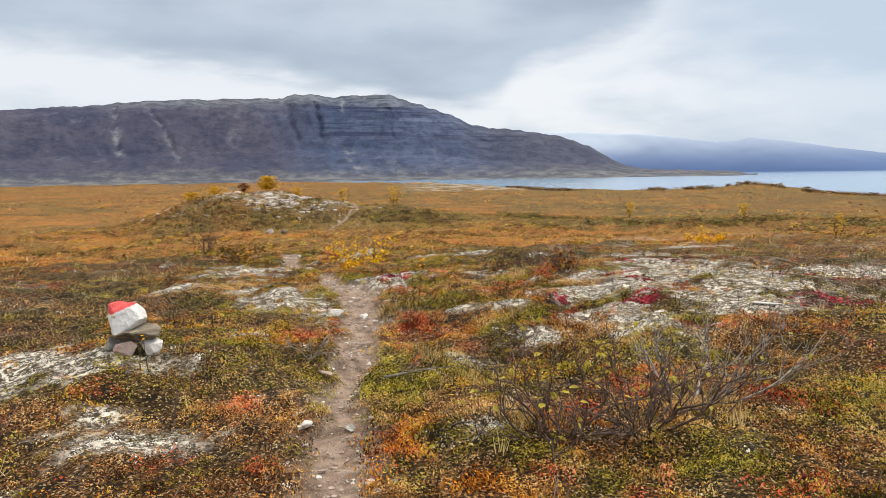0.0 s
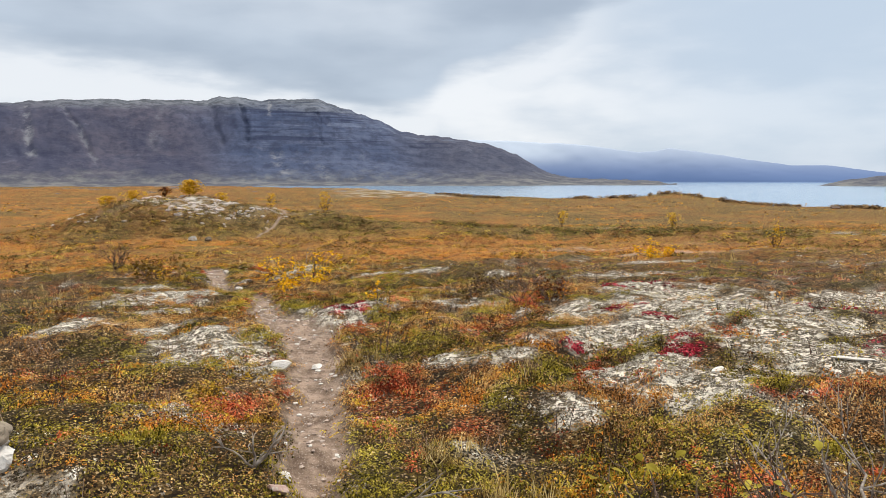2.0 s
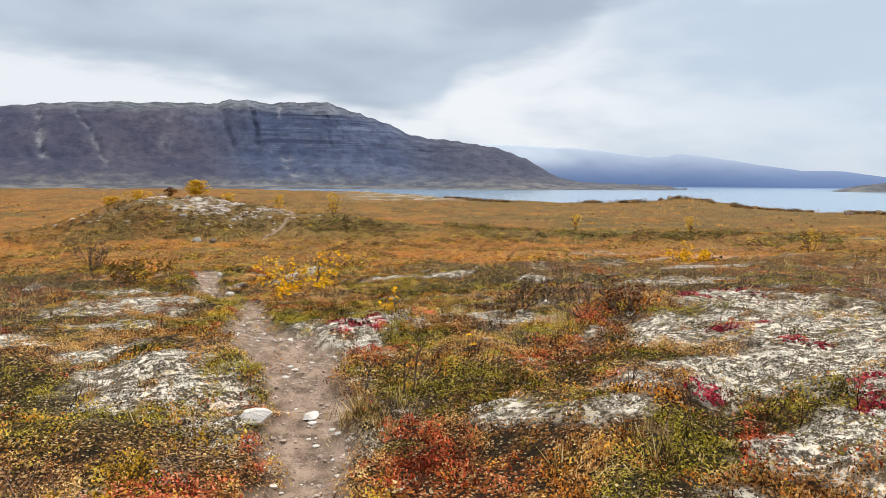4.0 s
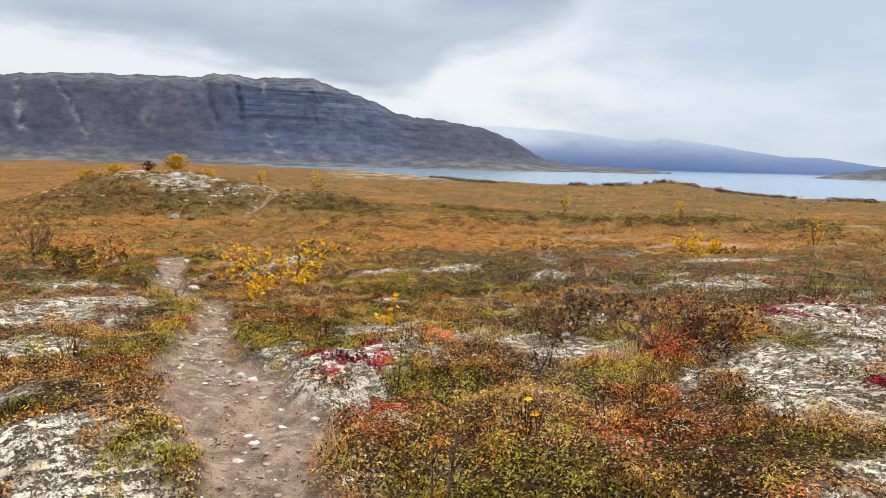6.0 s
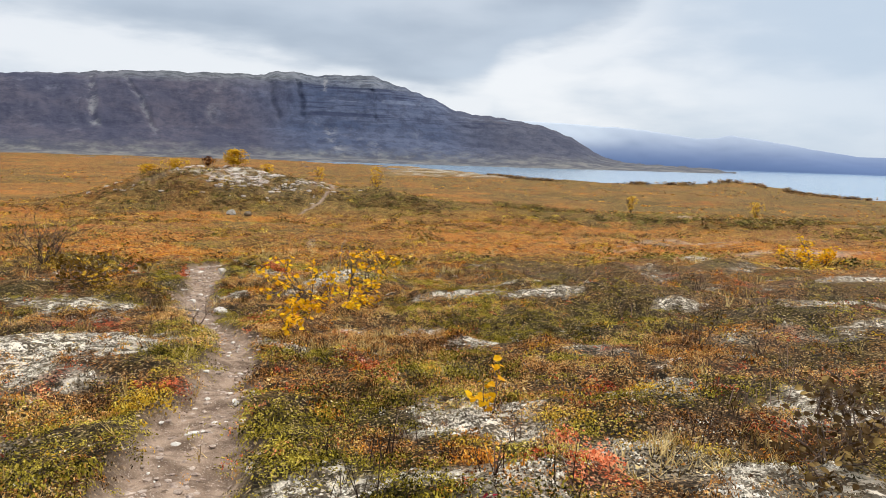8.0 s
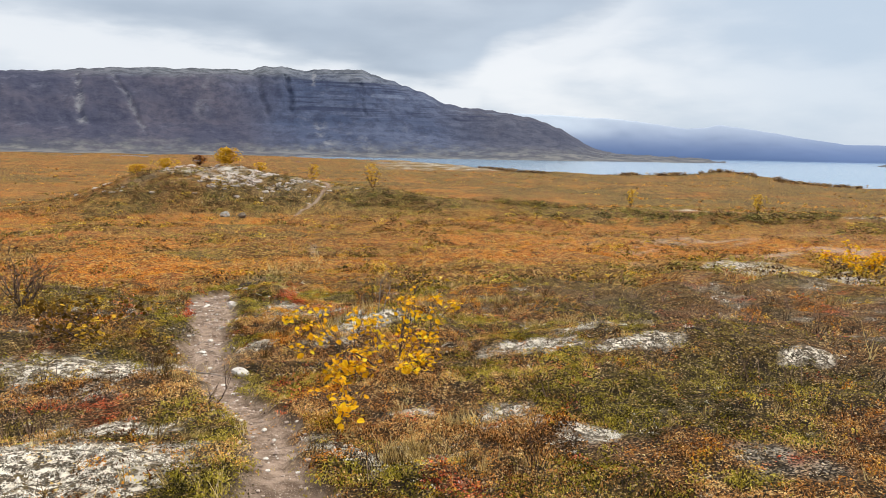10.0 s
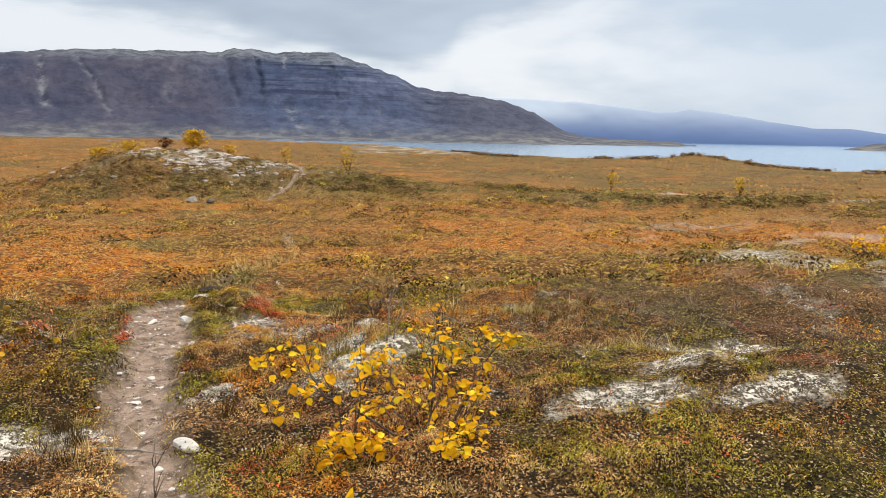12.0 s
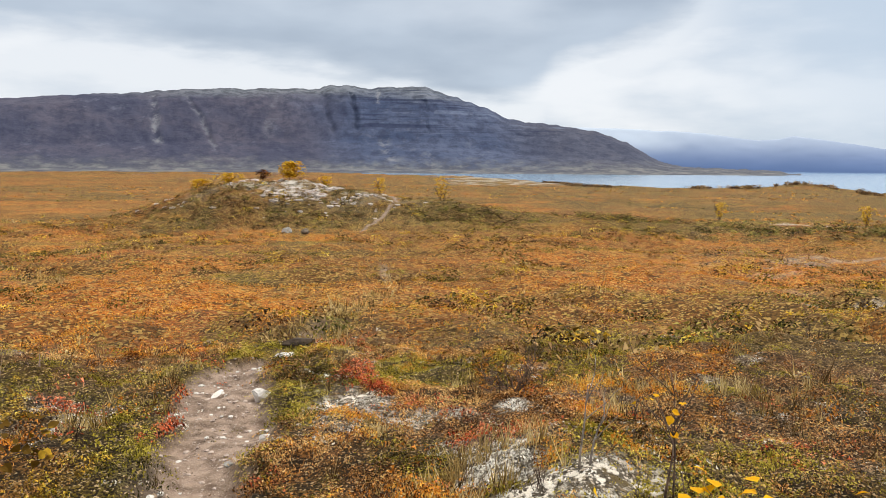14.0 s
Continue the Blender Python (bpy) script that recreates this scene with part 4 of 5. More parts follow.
# ---- shrubs and saplings ----
shrub("willow_shrub", 0.98, 4.40, "nearly leafless willow shrub with dark tangled twigs", 11, 13, 0.66, 0.38, 0.010, "bark", 70, "lemon_leaf", 2, (-0.1, 0.0), 0.30, 0.02, 1.7)
shrub("willow_shrub", 1.55, 4.45, "bare willow shrub with grey tangled twigs", 13, 14, 0.70, 0.34, 0.010, "bark", 50, "lemon_leaf", 2, (0.0, 0.0), 0.32, 0.0, 1.5)
shrub("willow_shrub", 2.10, 4.75, "bare willow shrub with pale weathered branches", 12, 6, 0.80, 0.34, 0.012, "grey_bark", 20, "lemon_leaf", 2, (0.35, 0.1), 0.2, 0.03, 1.4)
shrub("birch_sapling", 1.22, 19.35, "upright birch shoot with golden leaves at its top", 34, 2, 0.05, 0.58, 0.009, "bark", 40, "gold_large", 1, (0.05, 0), 0.14, 0.03, 1.3, low=0.9)
shrub("birch_shrub", 1.62, 19.1, "spreading dwarf birch with golden autumn leaves", 14, 12, 0.80, 0.17, 0.011, "bark", 300, "gold_large", 2, (0.12, 0.1), 0.24, -0.01, 1.35, more=460)
shrub("birch_sapling", 0.93, 17.45, "small dwarf birch with yellow leaves", 15, 5, 0.18, 0.36, 0.006, "bark", 70, "gold_large", 1, (0, 0), 0.2, 0.02, 1.3)
shrub("birch_sapling", 2.0, 13.98, "thin sapling with a few golden leaves", 16, 2, 0.06, 0.34, 0.005, "bark", 26, "gold_large", 1, (0, 0), 0.15, 0.02, 1.3)
shrub("bare_sapling", 1.11, 9.82, "bare reddish-brown sapling in the heath", 17, 2, 0.05, 0.46, 0.006, "bark", 0, "gold_small", 1, (0, 0), 0.1, 0.03)
shrub("bare_twigs", -1.40, 5.45, "dead dark twigs standing in the heath", 18, 3, 0.22, 0.26, 0.007, "bark", 0, "gold_small", 1, (0.1, 0), 0.2, 0.02)
shrub("bare_twigs", -1.72, 6.35, "dark bare twig in front of the cairn", 19, 2, 0.03, 0.30, 0.005, "bark", 3, "gold_small", 1, (0, 0), 0.12, 0.02)
shrub("bare_twigs", -0.10, 18.5, "dark twigs leaning over the trail", 20, 3, 0.18, 0.24, 0.006, "bark", 0, "gold_small", 1, (0.15, -0.05), 0.2, 0.02)
shrub("birch_sapling", 1.72, 10.15, "thin twig with one yellow leaf", 22, 1, 0.05, 0.28, 0.005, "bark", 3, "gold_large", 1, (-0.05, 0), 0.15, 0.02, 1.1)
shrub("birch_sapling", 2.20, 20.5, "upright sapling with few yellow leaves", 23, 2, 0.07, 0.58, 0.007, "bark", 10, "gold_large", 1, (0, 0), 0.12, 0.03)
shrub("bare_twigs", 1.85, 20.75, "bare forked twig in lichen", 24, 2, 0.08, 0.42, 0.006, "grey_bark", 0, "gold_small", 1, (0, 0), 0.15, 0.02)
shrub("heather_bush", 2.3, 23.75, "dark leafless bush on the heath", 25, 14, 0.36, 0.30, 0.005, "bark", 0, "gold_small", 2, (0, 0), 0.25, 0.02)
shrub("willow_shrub", -2.7, 22.6, "dark twiggy willow with sparse leaves", 26, 9, 0.35, 0.75, 0.010, "bark", 40, "yellow_leaf", 2, (0, 0), 0.2, 0.03, 1.5)
shrub("willow_shrub", -1.75, 21.3, "yellow-leaved willow beside the trail", 27, 9, 0.45, 0.45, 0.008, "bark", 160, "yellow_leaf", 2, (0, 0), 0.22, 0.02, 1.5, more=400)
shrub("birch_sapling", 4.6, 15.6, "small sapling with pale yellow leaves", 28, 2, 0.08, 0.42, 0.006, "bark", 16, "yellow_leaf", 1, (0, 0), 0.15, 0.02, 1.6)
shrub("birch_shrub", 3.5, 11.7, "rusty leafed dwarf birch bush", 29, 10, 0.34, 0.30, 0.006, "bark", 0, "gold_small", 2, (0, 0), 0.22, 0.03)
shrub("willow_shrub", 18.6, 30.0, "bright yellow willow bush on the heath", 30, 9, 0.55, 0.75, 0.012, "bark", 220, "gold_large", 2, (0, 0), 0.2, 0.03, 2.2, more=300)

shrub("grey_willow", 3.15, 12.45, "pale grey-leaved willow bush with dry leaves", 31, 9, 0.28, 0.26, 0.005, "bark", 0, "straw_leaf", 2, (0, 0), 0.22, 0.03, 1.0, more=260)
shrub("grey_willow", 3.75, 12.9, "pale grey-leaved willow bush with dry leaves", 32, 9, 0.26, 0.30, 0.005, "bark", 0, "straw_leaf", 2, (0, 0), 0.22, 0.03, 1.0, more=240)
shrub("dwarf_birch", 3.95, 11.6, "rust-orange dwarf birch bush beside red bilberry", 33, 9, 0.34, 0.26, 0.006, "bark", 0, "rust_leaf", 2, (0, 0), 0.22, 0.03, 0.8, more=420)

# dead roots beside the trail
rng = random.Random(44)
roots = holder("dead_root", -0.42, 6.72, at(-0.42, 6.72), "bleached dead root lying by the trail", "root")
for way in ((0.5, -0.25, 0.18), (-0.35, 0.3, 0.25), (0.15, 0.45, 0.22), (-0.4, -0.1, 0.12)):
    mesh_part("root_branch", *joined(limb(rng, (0, 0, 0.02), way, 0.30, 0.009, 1, 0.36, -0.02)[0]), MAT["grey_bark"], roots)
stick = holder("dead_branch", 0.12, 5.95, at(0.12, 5.95) + 0.05, "grey dead branch lying across the heath", "branch")
mesh_part("branch", *joined(limb(rng, (0, 0, 0.02), (1, -0.12, 0.05), 0.55, 0.010, 1, 0.12, -0.01)[0]), MAT["grey_bark"], stick)
stick = holder("exposed_root", -0.42, 19.6, at(-0.42, 19.6), "thin bleached root crossing the trail", "root")
mesh_part("root_branch", *joined(limb(rng, (0, 0, 0.02), (1, 0.25, 0.05), 0.45, 0.015, 0, 0.15, -0.03)[0]), MAT["grey_bark"], stick)


# ---- foliage in bulk ----
def sprig(rng, leaves, leaf_len, leaf_wide, tall, spread, droop=0.3, simple=False):
    v, f = [], []
    for i in range(leaves):
        a, h = rng.uniform(0, 6.283), rng.uniform(0.1, 1.0)
        c = np.array([math.cos(a) * spread * rng.uniform(0.15, 1), math.sin(a) * spread * rng.uniform(0.15, 1), tall * h])
        b = rng.uniform(0, 6.283)
        out = np.array([math.cos(b), math.sin(b), rng.uniform(-droop, 0.55 if droop > 0.25 else 0.95)])
        out /= np.linalg.norm(out)
        side = np.cross(out, (0, 0, 1.0))
        side /= np.linalg.norm(side) + 1e-9
        side = side + np.array([0, 0, rng.uniform(-0.6, 0.6)])
        L, W = leaf_len * rng.uniform(0.7, 1.3), leaf_wide * rng.uniform(0.7, 1.3)
        n = len(v)
        if simple:
            v += [c + side * W * 0.6, c + out * L, c - side * W * 0.6]
            f.append((n, n + 1, n + 2))
        else:
            v += [c, c + out * L * 0.5 + side * W / 2, c + out * L, c + out * L * 0.5 - side * W / 2]
            f.append((n, n + 1, n + 2, n + 3))
    return np.array(v), np.array(f)


def cushion(rng, leaves, leaf_len, leaf_wide, tall, spread):
    """A low rounded plant: small three-cornered leaves lying on a dome, each turned its own way."""
    v, f = [], []
    for i in range(leaves):
        a, h = rng.uniform(0, 6.283), rng.uniform(0.05, 1.0)
        flat = math.sqrt(1 - h * h)
        face = np.array([math.cos(a) * flat, math.sin(a) * flat, h])
        c = face * np.array([spread, spread, tall]) * rng.uniform(0.72, 1.08)
        face = face + np.array([rng.gauss(0, 0.45), rng.gauss(0, 0.45), rng.gauss(0, 0.3) + 0.15])
        face /= np.linalg.norm(face)
        out = np.cross(face, (rng.gauss(0, 1), rng.gauss(0, 1), rng.gauss(0, 1)))
        out /= np.linalg.norm(out) + 1e-9
        side = np.cross(face, out)
        L, W = leaf_len * rng.uniform(0.65, 1.35), leaf_wide * rng.uniform(0.65, 1.35)
        n = len(v)
        v += [c - out * L * 0.45 + side * W * 0.5, c + out * L * 0.6, c - out * L * 0.4 - side * W * 0.5]
        f.append((n, n + 1, n + 2))
    return np.array(v), np.array(f)


def blades(rng, count, length, wide, spread):
    v, f = [], []
    for i in range(count):
        a = rng.uniform(0, 6.283)
        c = np.array([rng.gauss(0, spread * 0.3), rng.gauss(0, spread * 0.3), 0])
        side = np.array([math.sin(a), -math.cos(a), 0]) * wide / 2
        lean = np.array([math.cos(a), math.sin(a), 0]) * spread * rng.uniform(0.3, 1.3)
        L = length * rng.uniform(0.6, 1.2)
        n = len(v)
        v += [c - side, c + side, c + lean * 0.9 + side * 0.2 + np.array([0, 0, L]), c + lean * 0.9 - side * 0.2 + np.array([0, 0, L])]
        f.append((n, n + 1, n + 2, n + 3))
    return np.array(v), np.array(f)


def bulk(name, label, category, mat, templates, px, py, scale, seed, sink=0.01, rise=None):
    """One object of plants strewn over the ground: each place takes a shape, a turn and a size."""
    gen = np.random.default_rng(seed)
    pz = height(px, py) - sink
    n = len(px)
    which, turn = gen.integers(0, len(templates), n), gen.uniform(0, 6.283, n)
    tilt = gen.normal(0, 0.18, (n, 2))
    tone = gen.uniform(0, 1, n)
    V, Fc, T, base = [], [], [], 0
    for k, (tv, tf) in enumerate(templates):
        ids = np.nonzero(which == k)[0]
        if not len(ids):
            continue
        c, s = np.cos(turn[ids])[:, None], np.sin(turn[ids])[:, None]
        sc = scale[ids][:, None]
        x, y, z = tv[:, 0][None], tv[:, 1][None], tv[:, 2][None]
        X = (x * c - y * s + z * tilt[ids, 0][:, None]) * sc + px[ids][:, None]
        Y = (x * s + y * c + z * tilt[ids, 1][:, None]) * sc + py[ids][:, None]
        Zz = z * sc * (1.0 if rise is None else rise[ids][:, None]) + pz[ids][:, None]
        V.append(np.stack([X, Y, Zz], -1).reshape(-1, 3))
        Fc.append((tf[None] + (np.arange(len(ids)) * len(tv))[:, None, None] + base).reshape(-1, tf.shape[1]))
        T.append(np.repeat(tone[ids], len(tv)))
        base += len(ids) * len(tv)
    me = fast_mesh(name, np.concatenate(V), np.concatenate(Fc), mat)
    attribute(me, "plant", np.concatenate(T))
    return tagged(new(name, me), label, category, kind="stuff")


SPECIES = ("crowberry", "heather", "rust", "red", "crimson", "yellow", "straw", "lichen", "twig")


def weights(x, y):
    """How much of each kind of plant grows at a place."""
    f = 1.25 - 0.95 * sstep(np.hypot(x, y), 18, 60)
    a, b, c, d = fbm(x * f, y * f, 201), fbm(x * f * 1.2, y * f * 1.2, 211), fbm(x * f + 9, y * f, 221), fbm(x * f * 1.6, y * f * 1.6, 231)
    li = lichen_cover(x, y)
    cr = blob(x, y, CRIMSON, 81, 0.5)
    rd = blob(x, y, RED, 91, 0.4)
    ye = blob(x, y, YELLOW, 99, 0.6)
    gr = blob(x, y, GREEN, 97, 0.5)
    far = sstep(np.hypot(x, y) + (fbm(x * 0.3, y * 0.3, 271) - 0.5) * 14, 18, 46)
    orange, green, pale = zones(x, y)
    knoll = np.exp(-((x + 5) / 15) ** 2 - ((y - 88) / 12) ** 2)
    orange = orange * (1 - knoll)
    band, grassy = fbm(x * 0.06 + 3, y * 0.2, 601), fbm(x * 0.05, y * 0.15, 603)
    ty, tx = np.array([p[0] for p in TRAIL]), np.array([p[1] for p in TRAIL])
    lane = np.exp(-((x - np.interp(y, ty, tx)) / 0.5) ** 2) * sstep(y, 26, 28) * (1 - sstep(y, 40, 44))
    w = {
        "crowberry": sstep(a, 0.43, 0.56) * (2.6 - 1.2 * far) + 0.30 + green * 2.5 + gr * 1.8 + far * 2.6 * sstep(band, 0.47, 0.40),
        "heather": sstep(b, 0.42, 0.56) * (2.1 + 0.3 * far) + 0.5 + knoll * 3.0,
        "rust": sstep(c, 0.50, 0.62) * (1.3 + 0.4 * far) + 0.14 + far * (0.3 + 2.6 * sstep(band, 0.51, 0.59)) + orange * 1.7,
        "red": 0.05 + sstep(d, 0.60, 0.70) * 1.6 * (1 - far) + rd * 1.95,
        "crimson": cr * 1.9 + sstep(d, 0.74, 0.82) * 0.3 * (1 - far),
        "yellow": ye * 2.3 + far * 2.0 * sstep(grassy, 0.55, 0.63) + sstep(fbm(x * f * 0.8, y * f * 0.8, 241), 0.57, 0.68) * 0.9 + 0.06 + far * 0.45 * sstep(d, 0.45, 0.6),
        "straw": lane * 3.0 + sstep(fbm(x * f, y * f, 251), 0.54, 0.66) * 0.8 + 0.05 + far * 0.30 + 0.6 * sstep(y, 13.5, 16) * sstep(fbm(x * 3.2, y * 3.2, 255), 0.54, 0.62) * (1 - far),
        "lichen": li * 3.4 * sstep(fbm(x * 4.5, y * 4.5, 281, 3), 0.30, 0.46) + 1.25 * sstep(fbm(x * f * 1.6, y * f * 1.6, 261), 0.50, 0.62) * (1 - 0.75 * far) + pale * 4.0,
        "twig": 0.16 + li * 0.12 + far * 0.9 * sstep(a, 0.5, 0.6),
    }
    for k in ("crowberry", "heather", "rust", "red", "yellow", "straw"):
        w[k] = w[k] * (1 - 0.66 * li) * (1 - 0.8 * cr) * (1 - 0.6 * pale)
    return np.stack([np.broadcast_to(w[k], np.shape(x)) for k in SPECIES], -1) ** (2.8 + 1.2 * far)[..., None]


share = weights(GX.ravel(), GY.ravel())
share = share / share.sum(1)[:, None]
tints = np.ones((share.shape[0], 4))
tints[:, :3] = share @ np.array([TINTS[k] for k in SPECIES])
ground_mesh.attributes.new("tint", "FLOAT_COLOR", "POINT").data.foreach_set("color", tints.astype(np.float32).ravel())


def template_set(kind, size, simple):
    """Eight shapes of a plant; the simple ones carry fewer leaves."""
    rng = random.Random(len(kind) * 31 + int(size * 1000))
    # leaf length, leaf width, height and radius of the plant
    shape = {"lichen": (0.013, 0.012, 0.014, 0.045), "crowberry": (0.0135, 0.0085, 0.036, 0.052), "heather": (0.0145, 0.0075, 0.044, 0.052),
             "crimson": (0.021, 0.017, 0.030, 0.045)}.get(kind, (0.0140, 0.0115, 0.050, 0.050))
    out = []
    for _ in range(8):
        if kind == "straw":
            out.append(blades(rng, 7, 0.075 * size, 0.006 * size, 0.06 * size))
        elif kind == "twig":
            out.append(blades(rng, 5, 0.08 * size, 0.005 * size, 0.08 * size))
        else:
            a, b, c, d = shape
            k = size ** (0.8 if simple else 1.0) * 0.92
            out.append(cushion(rng, 12 if simple else 16, a * k, b * k, c * size, d * size))
    return out


NAMES = {"crowberry": ("crowberry_heath", "low dark green crowberry mats", "heath"), "heather": ("heather", "brown-olive heather sprigs covering the ground", "heath"),
         "rust": ("dwarf_birch_scrub", "rust-orange dwarf birch scrub", "scrub"), "red": ("bilberry_scrub", "red autumn bilberry leaves", "scrub"),
         "crimson": ("bearberry", "crimson alpine bearberry leaves", "scrub"), "yellow": ("willow_scrub", "low yellow willow leaves", "scrub"),
         "straw": ("dry_grass", "straw-coloured dry grass tufts", "grass"), "lichen": ("reindeer_lichen", "whitish reindeer lichen crusts", "lichen"), "twig": ("dry_twigs", "thin dark dry twigs", "twigs")}


def strew(seed, x, y, size, grow_with=None, simple=False):
    gen = np.random.default_rng(seed)
    gap = 2.6 / size ** 0.8
    keep = gen.uniform(0, 1, len(x)) > np.maximum(trail_mask(x, y, -0.03) * 0.985, 0.8 * (1 - sstep(fbm(x * gap, y * gap, 291, 3), 0.34, 0.46)))
    x, y = x[keep], y[keep]
    w = weights(x, y)
    cum = np.cumsum(w, 1)
    pick = (gen.uniform(0, 1, len(x)) * cum[:, -1])[:, None] < cum
    kind = np.argmax(pick, 1)
    for k, key in enumerate(SPECIES):
        ids = kind == k
        if ids.sum() < 3:
            continue
        s = gen.uniform(0.7, 1.3, ids.sum())
        up = np.ones(len(s))
        if key not in ("lichen", "crimson"):
            up = (0.5 + 0.7 * sstep(fbm(x[ids] * 1.9, y[ids] * 1.9, 501 + k, 3), 0.42, 0.66) + 0.7 * sstep(fbm(x[ids] * 5.0, y[ids] * 5.0, 521 + k, 2), 0.45, 0.7))
        if size > 1.5 and key not in ("lichen", "crimson"):
            up = up * 0.8
        if grow_with is not None:
            s = s * grow_with(x[ids], y[ids])
        name, label, category = NAMES[key]
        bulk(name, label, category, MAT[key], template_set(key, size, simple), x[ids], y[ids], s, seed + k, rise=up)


gen = np.random.default_rng(7)
# close to the trail
n = 106000
yy = gen.uniform(3.2, 26.5, n)
xx = gen.triangular(-4.2, 0.8, 7.0, n) * 0.5 + gen.uniform(-4.2, 7.0, n) * 0.5
strew(1000, xx, yy, 1.05)
# heath on both sides and just beyond
n = 36000
yy = 2.5 + 43 * gen.uniform(0, 1, n) ** 1.25
xx = gen.uniform(-1, 1, n) * (4.0 + yy * 0.55) + yy * 0.22
out = ~((xx > -3.2) & (xx < 5.2) & (yy < 21)) | (gen.uniform(0, 1, n) < 0.15)
strew(2000, xx[out], yy[out], 1.9, lambda x, y: 0.9 + 0.014 * np.clip(np.hypot(x, y) - 10, 0, 40), True)
# the slope towards the knoll
n = 40000
yy = 26 + 84 * gen.uniform(0, 1, n) ** 1.35
xx = yy * np.tan(np.radians(gen.uniform(-24, 54, n)))
strew(3000, xx, yy, 2.8, lambda x, y: 0.5 + np.hypot(x, y) / 70, True)

# heath beside and behind the start of the walk
n = 5000
xx, yy = gen.uniform(-16, 20, n), gen.uniform(-9, 30, n)
out = (yy < 2.8) | (xx < -4.2 - 0.33 * (yy - 2.5)) | (xx > 5.0 + 0.75 * yy)
strew(4000, xx[out], yy[out], 3.0, None, True)

# taller dry heather stalks among the low mats
n = 1100
xx, yy = gen.uniform(-4.5, 9, n), gen.uniform(3.5, 26, n)
ok = (fbm(xx * 1.2, yy * 1.2, 401) > 0.52) & (trail_mask(xx, yy, 0.12) < 0.05)
bulk("heather_stalks", "thin dark brown heather stalks standing above the mats", "twigs", MAT["twig"], [blades(random.Random(k), 8, 0.16, 0.006, 0.10) for k in range(5)], xx[ok], yy[ok], gen.uniform(0.7, 1.5, ok.sum()), 411)

# ---- gravel of the trail ----
def pebble(rng):
    bm = bmesh.new()
    bmesh.ops.create_icosphere(bm, subdivisions=1, radius=1.0)
    for v in bm.verts:
        v.co *= rng.uniform(0.75, 1.2)
        v.co.z *= 0.55
    tv, tf = np.array([v.co[:] for v in bm.verts]), np.array([[v.index for v in f.verts] for f in bm.faces])
    bm.free()
    return tv, tf


rng = random.Random(9)
n = 22000
yy = gen.uniform(3, 25.5, n)
xx = np.interp(yy, [t[0] for t in TRAIL], [t[1] for t in TRAIL]) + gen.normal(0, 0.26, n)
ok = gen.uniform(0, 1, n) < trail_mask(xx, yy, 0.03) * 0.34
xx, yy = xx[ok], yy[ok]
size = 0.003 + 0.024 * gen.uniform(0, 1, len(xx)) ** 6
bulk("gravel", "grey and pale pebbles strewn on the trodden trail", "gravel", MAT["gravel"], [pebble(rng) for _ in range(6)], xx, yy, size, 77, -0.001)

n = 5000
yy = gen.uniform(3, 25.5, n)
xx = np.interp(yy, [t[0] for t in TRAIL], [t[1] for t in TRAIL]) + gen.normal(0, 0.24, n)
ok = gen.uniform(0, 1, n) < trail_mask(xx, yy, 0.02) * 0.08
bulk("pale_pebbles", "whitish flat pebbles lying on the trodden trail", "gravel", MAT["pale_stone"], [pebble(rng) for _ in range(6)], xx[ok], yy[ok], 0.007 + 0.028 * gen.uniform(0, 1, ok.sum()) ** 2.5, 78, -0.001)


# ---- trees further off ----
def tree(name, x, y, tall, wide, mat, label, seed, clumps=240, size=0.16, low=0.3):
    r = random.Random(seed)
    ob = holder(name, x, y, at(x, y) - 0.05, label, "tree")
    for i in range(3):
        a = 2.1 * i + r.uniform(-0.3, 0.3)
        pieces, _ = limb(r, (0.05 * math.cos(a), 0.05 * math.sin(a), 0), (0.25 * wide * math.cos(a), 0.25 * wide * math.sin(a), tall * 0.8), tall * r.uniform(0.7, 0.95), 0.035 * tall / 3 + 0.01, 1, 0.12, 0.04)
        mesh_part("trunk", *joined(pieces), MAT["bark"], ob)
    v, f = [], []
    g = np.random.default_rng(seed)
    for i in range(clumps):
        a, h = r.uniform(0, 6.283), r.uniform(low, 1.0)
        rad = wide / 2 * math.sqrt(max(0.05, 1 - ((h - 0.62) / 0.45) ** 2)) * math.sqrt(r.random()) * (0.75 + 0.4 * math.sin(3 * a + seed))
        c = np.array([math.cos(a) * rad, math.sin(a) * rad, h * tall])
        tv, tf = sprig(r, 5, size, size * 0.7, size, size * 0.8, 0.8)
        f.extend((tf + len(v)).tolist())
        v.extend((tv + c).tolist())
    mesh_part("crown", v, f, MAT[mat], ob, "", False)
    return ob


tree("birch_tree", -1.6, 103.0, 2.2, 3.2, "amber", "golden autumn birch on top of the knoll", 51, 420, 0.22, 0.22)
tree("birch_tree", -11.5, 103.0, 1.5, 2.8, "amber", "low golden birch beside the knoll's top", 52, 180, 0.2, 0.15)
tree("birch_tree", -8.5, 104.0, 1.2, 3.6, "amber", "low yellow birch scrub behind the knoll", 53, 160, 0.2, 0.1)
tree("birch_tree", -4.8, 104.0, 1.2, 1.8, "rust", "small rusty birch on the knoll", 54, 90, 0.2, 0.15)
tree("birch_tree", 2.2, 103.0, 1.1, 1.8, "amber", "small golden birch behind the knoll", 55, 80, 0.2, 0.1)
tree("birch_tree", 9.0, 108.0, 2.2, 2.2, "amber", "small golden birch beside the far trail", 56, 90, 0.18, 0.15)
tree("birch_tree", 14.6, 96.0, 2.9, 2.0, "amber", "thin yellow birch on the green slope", 57, 110, 0.18, 0.2)
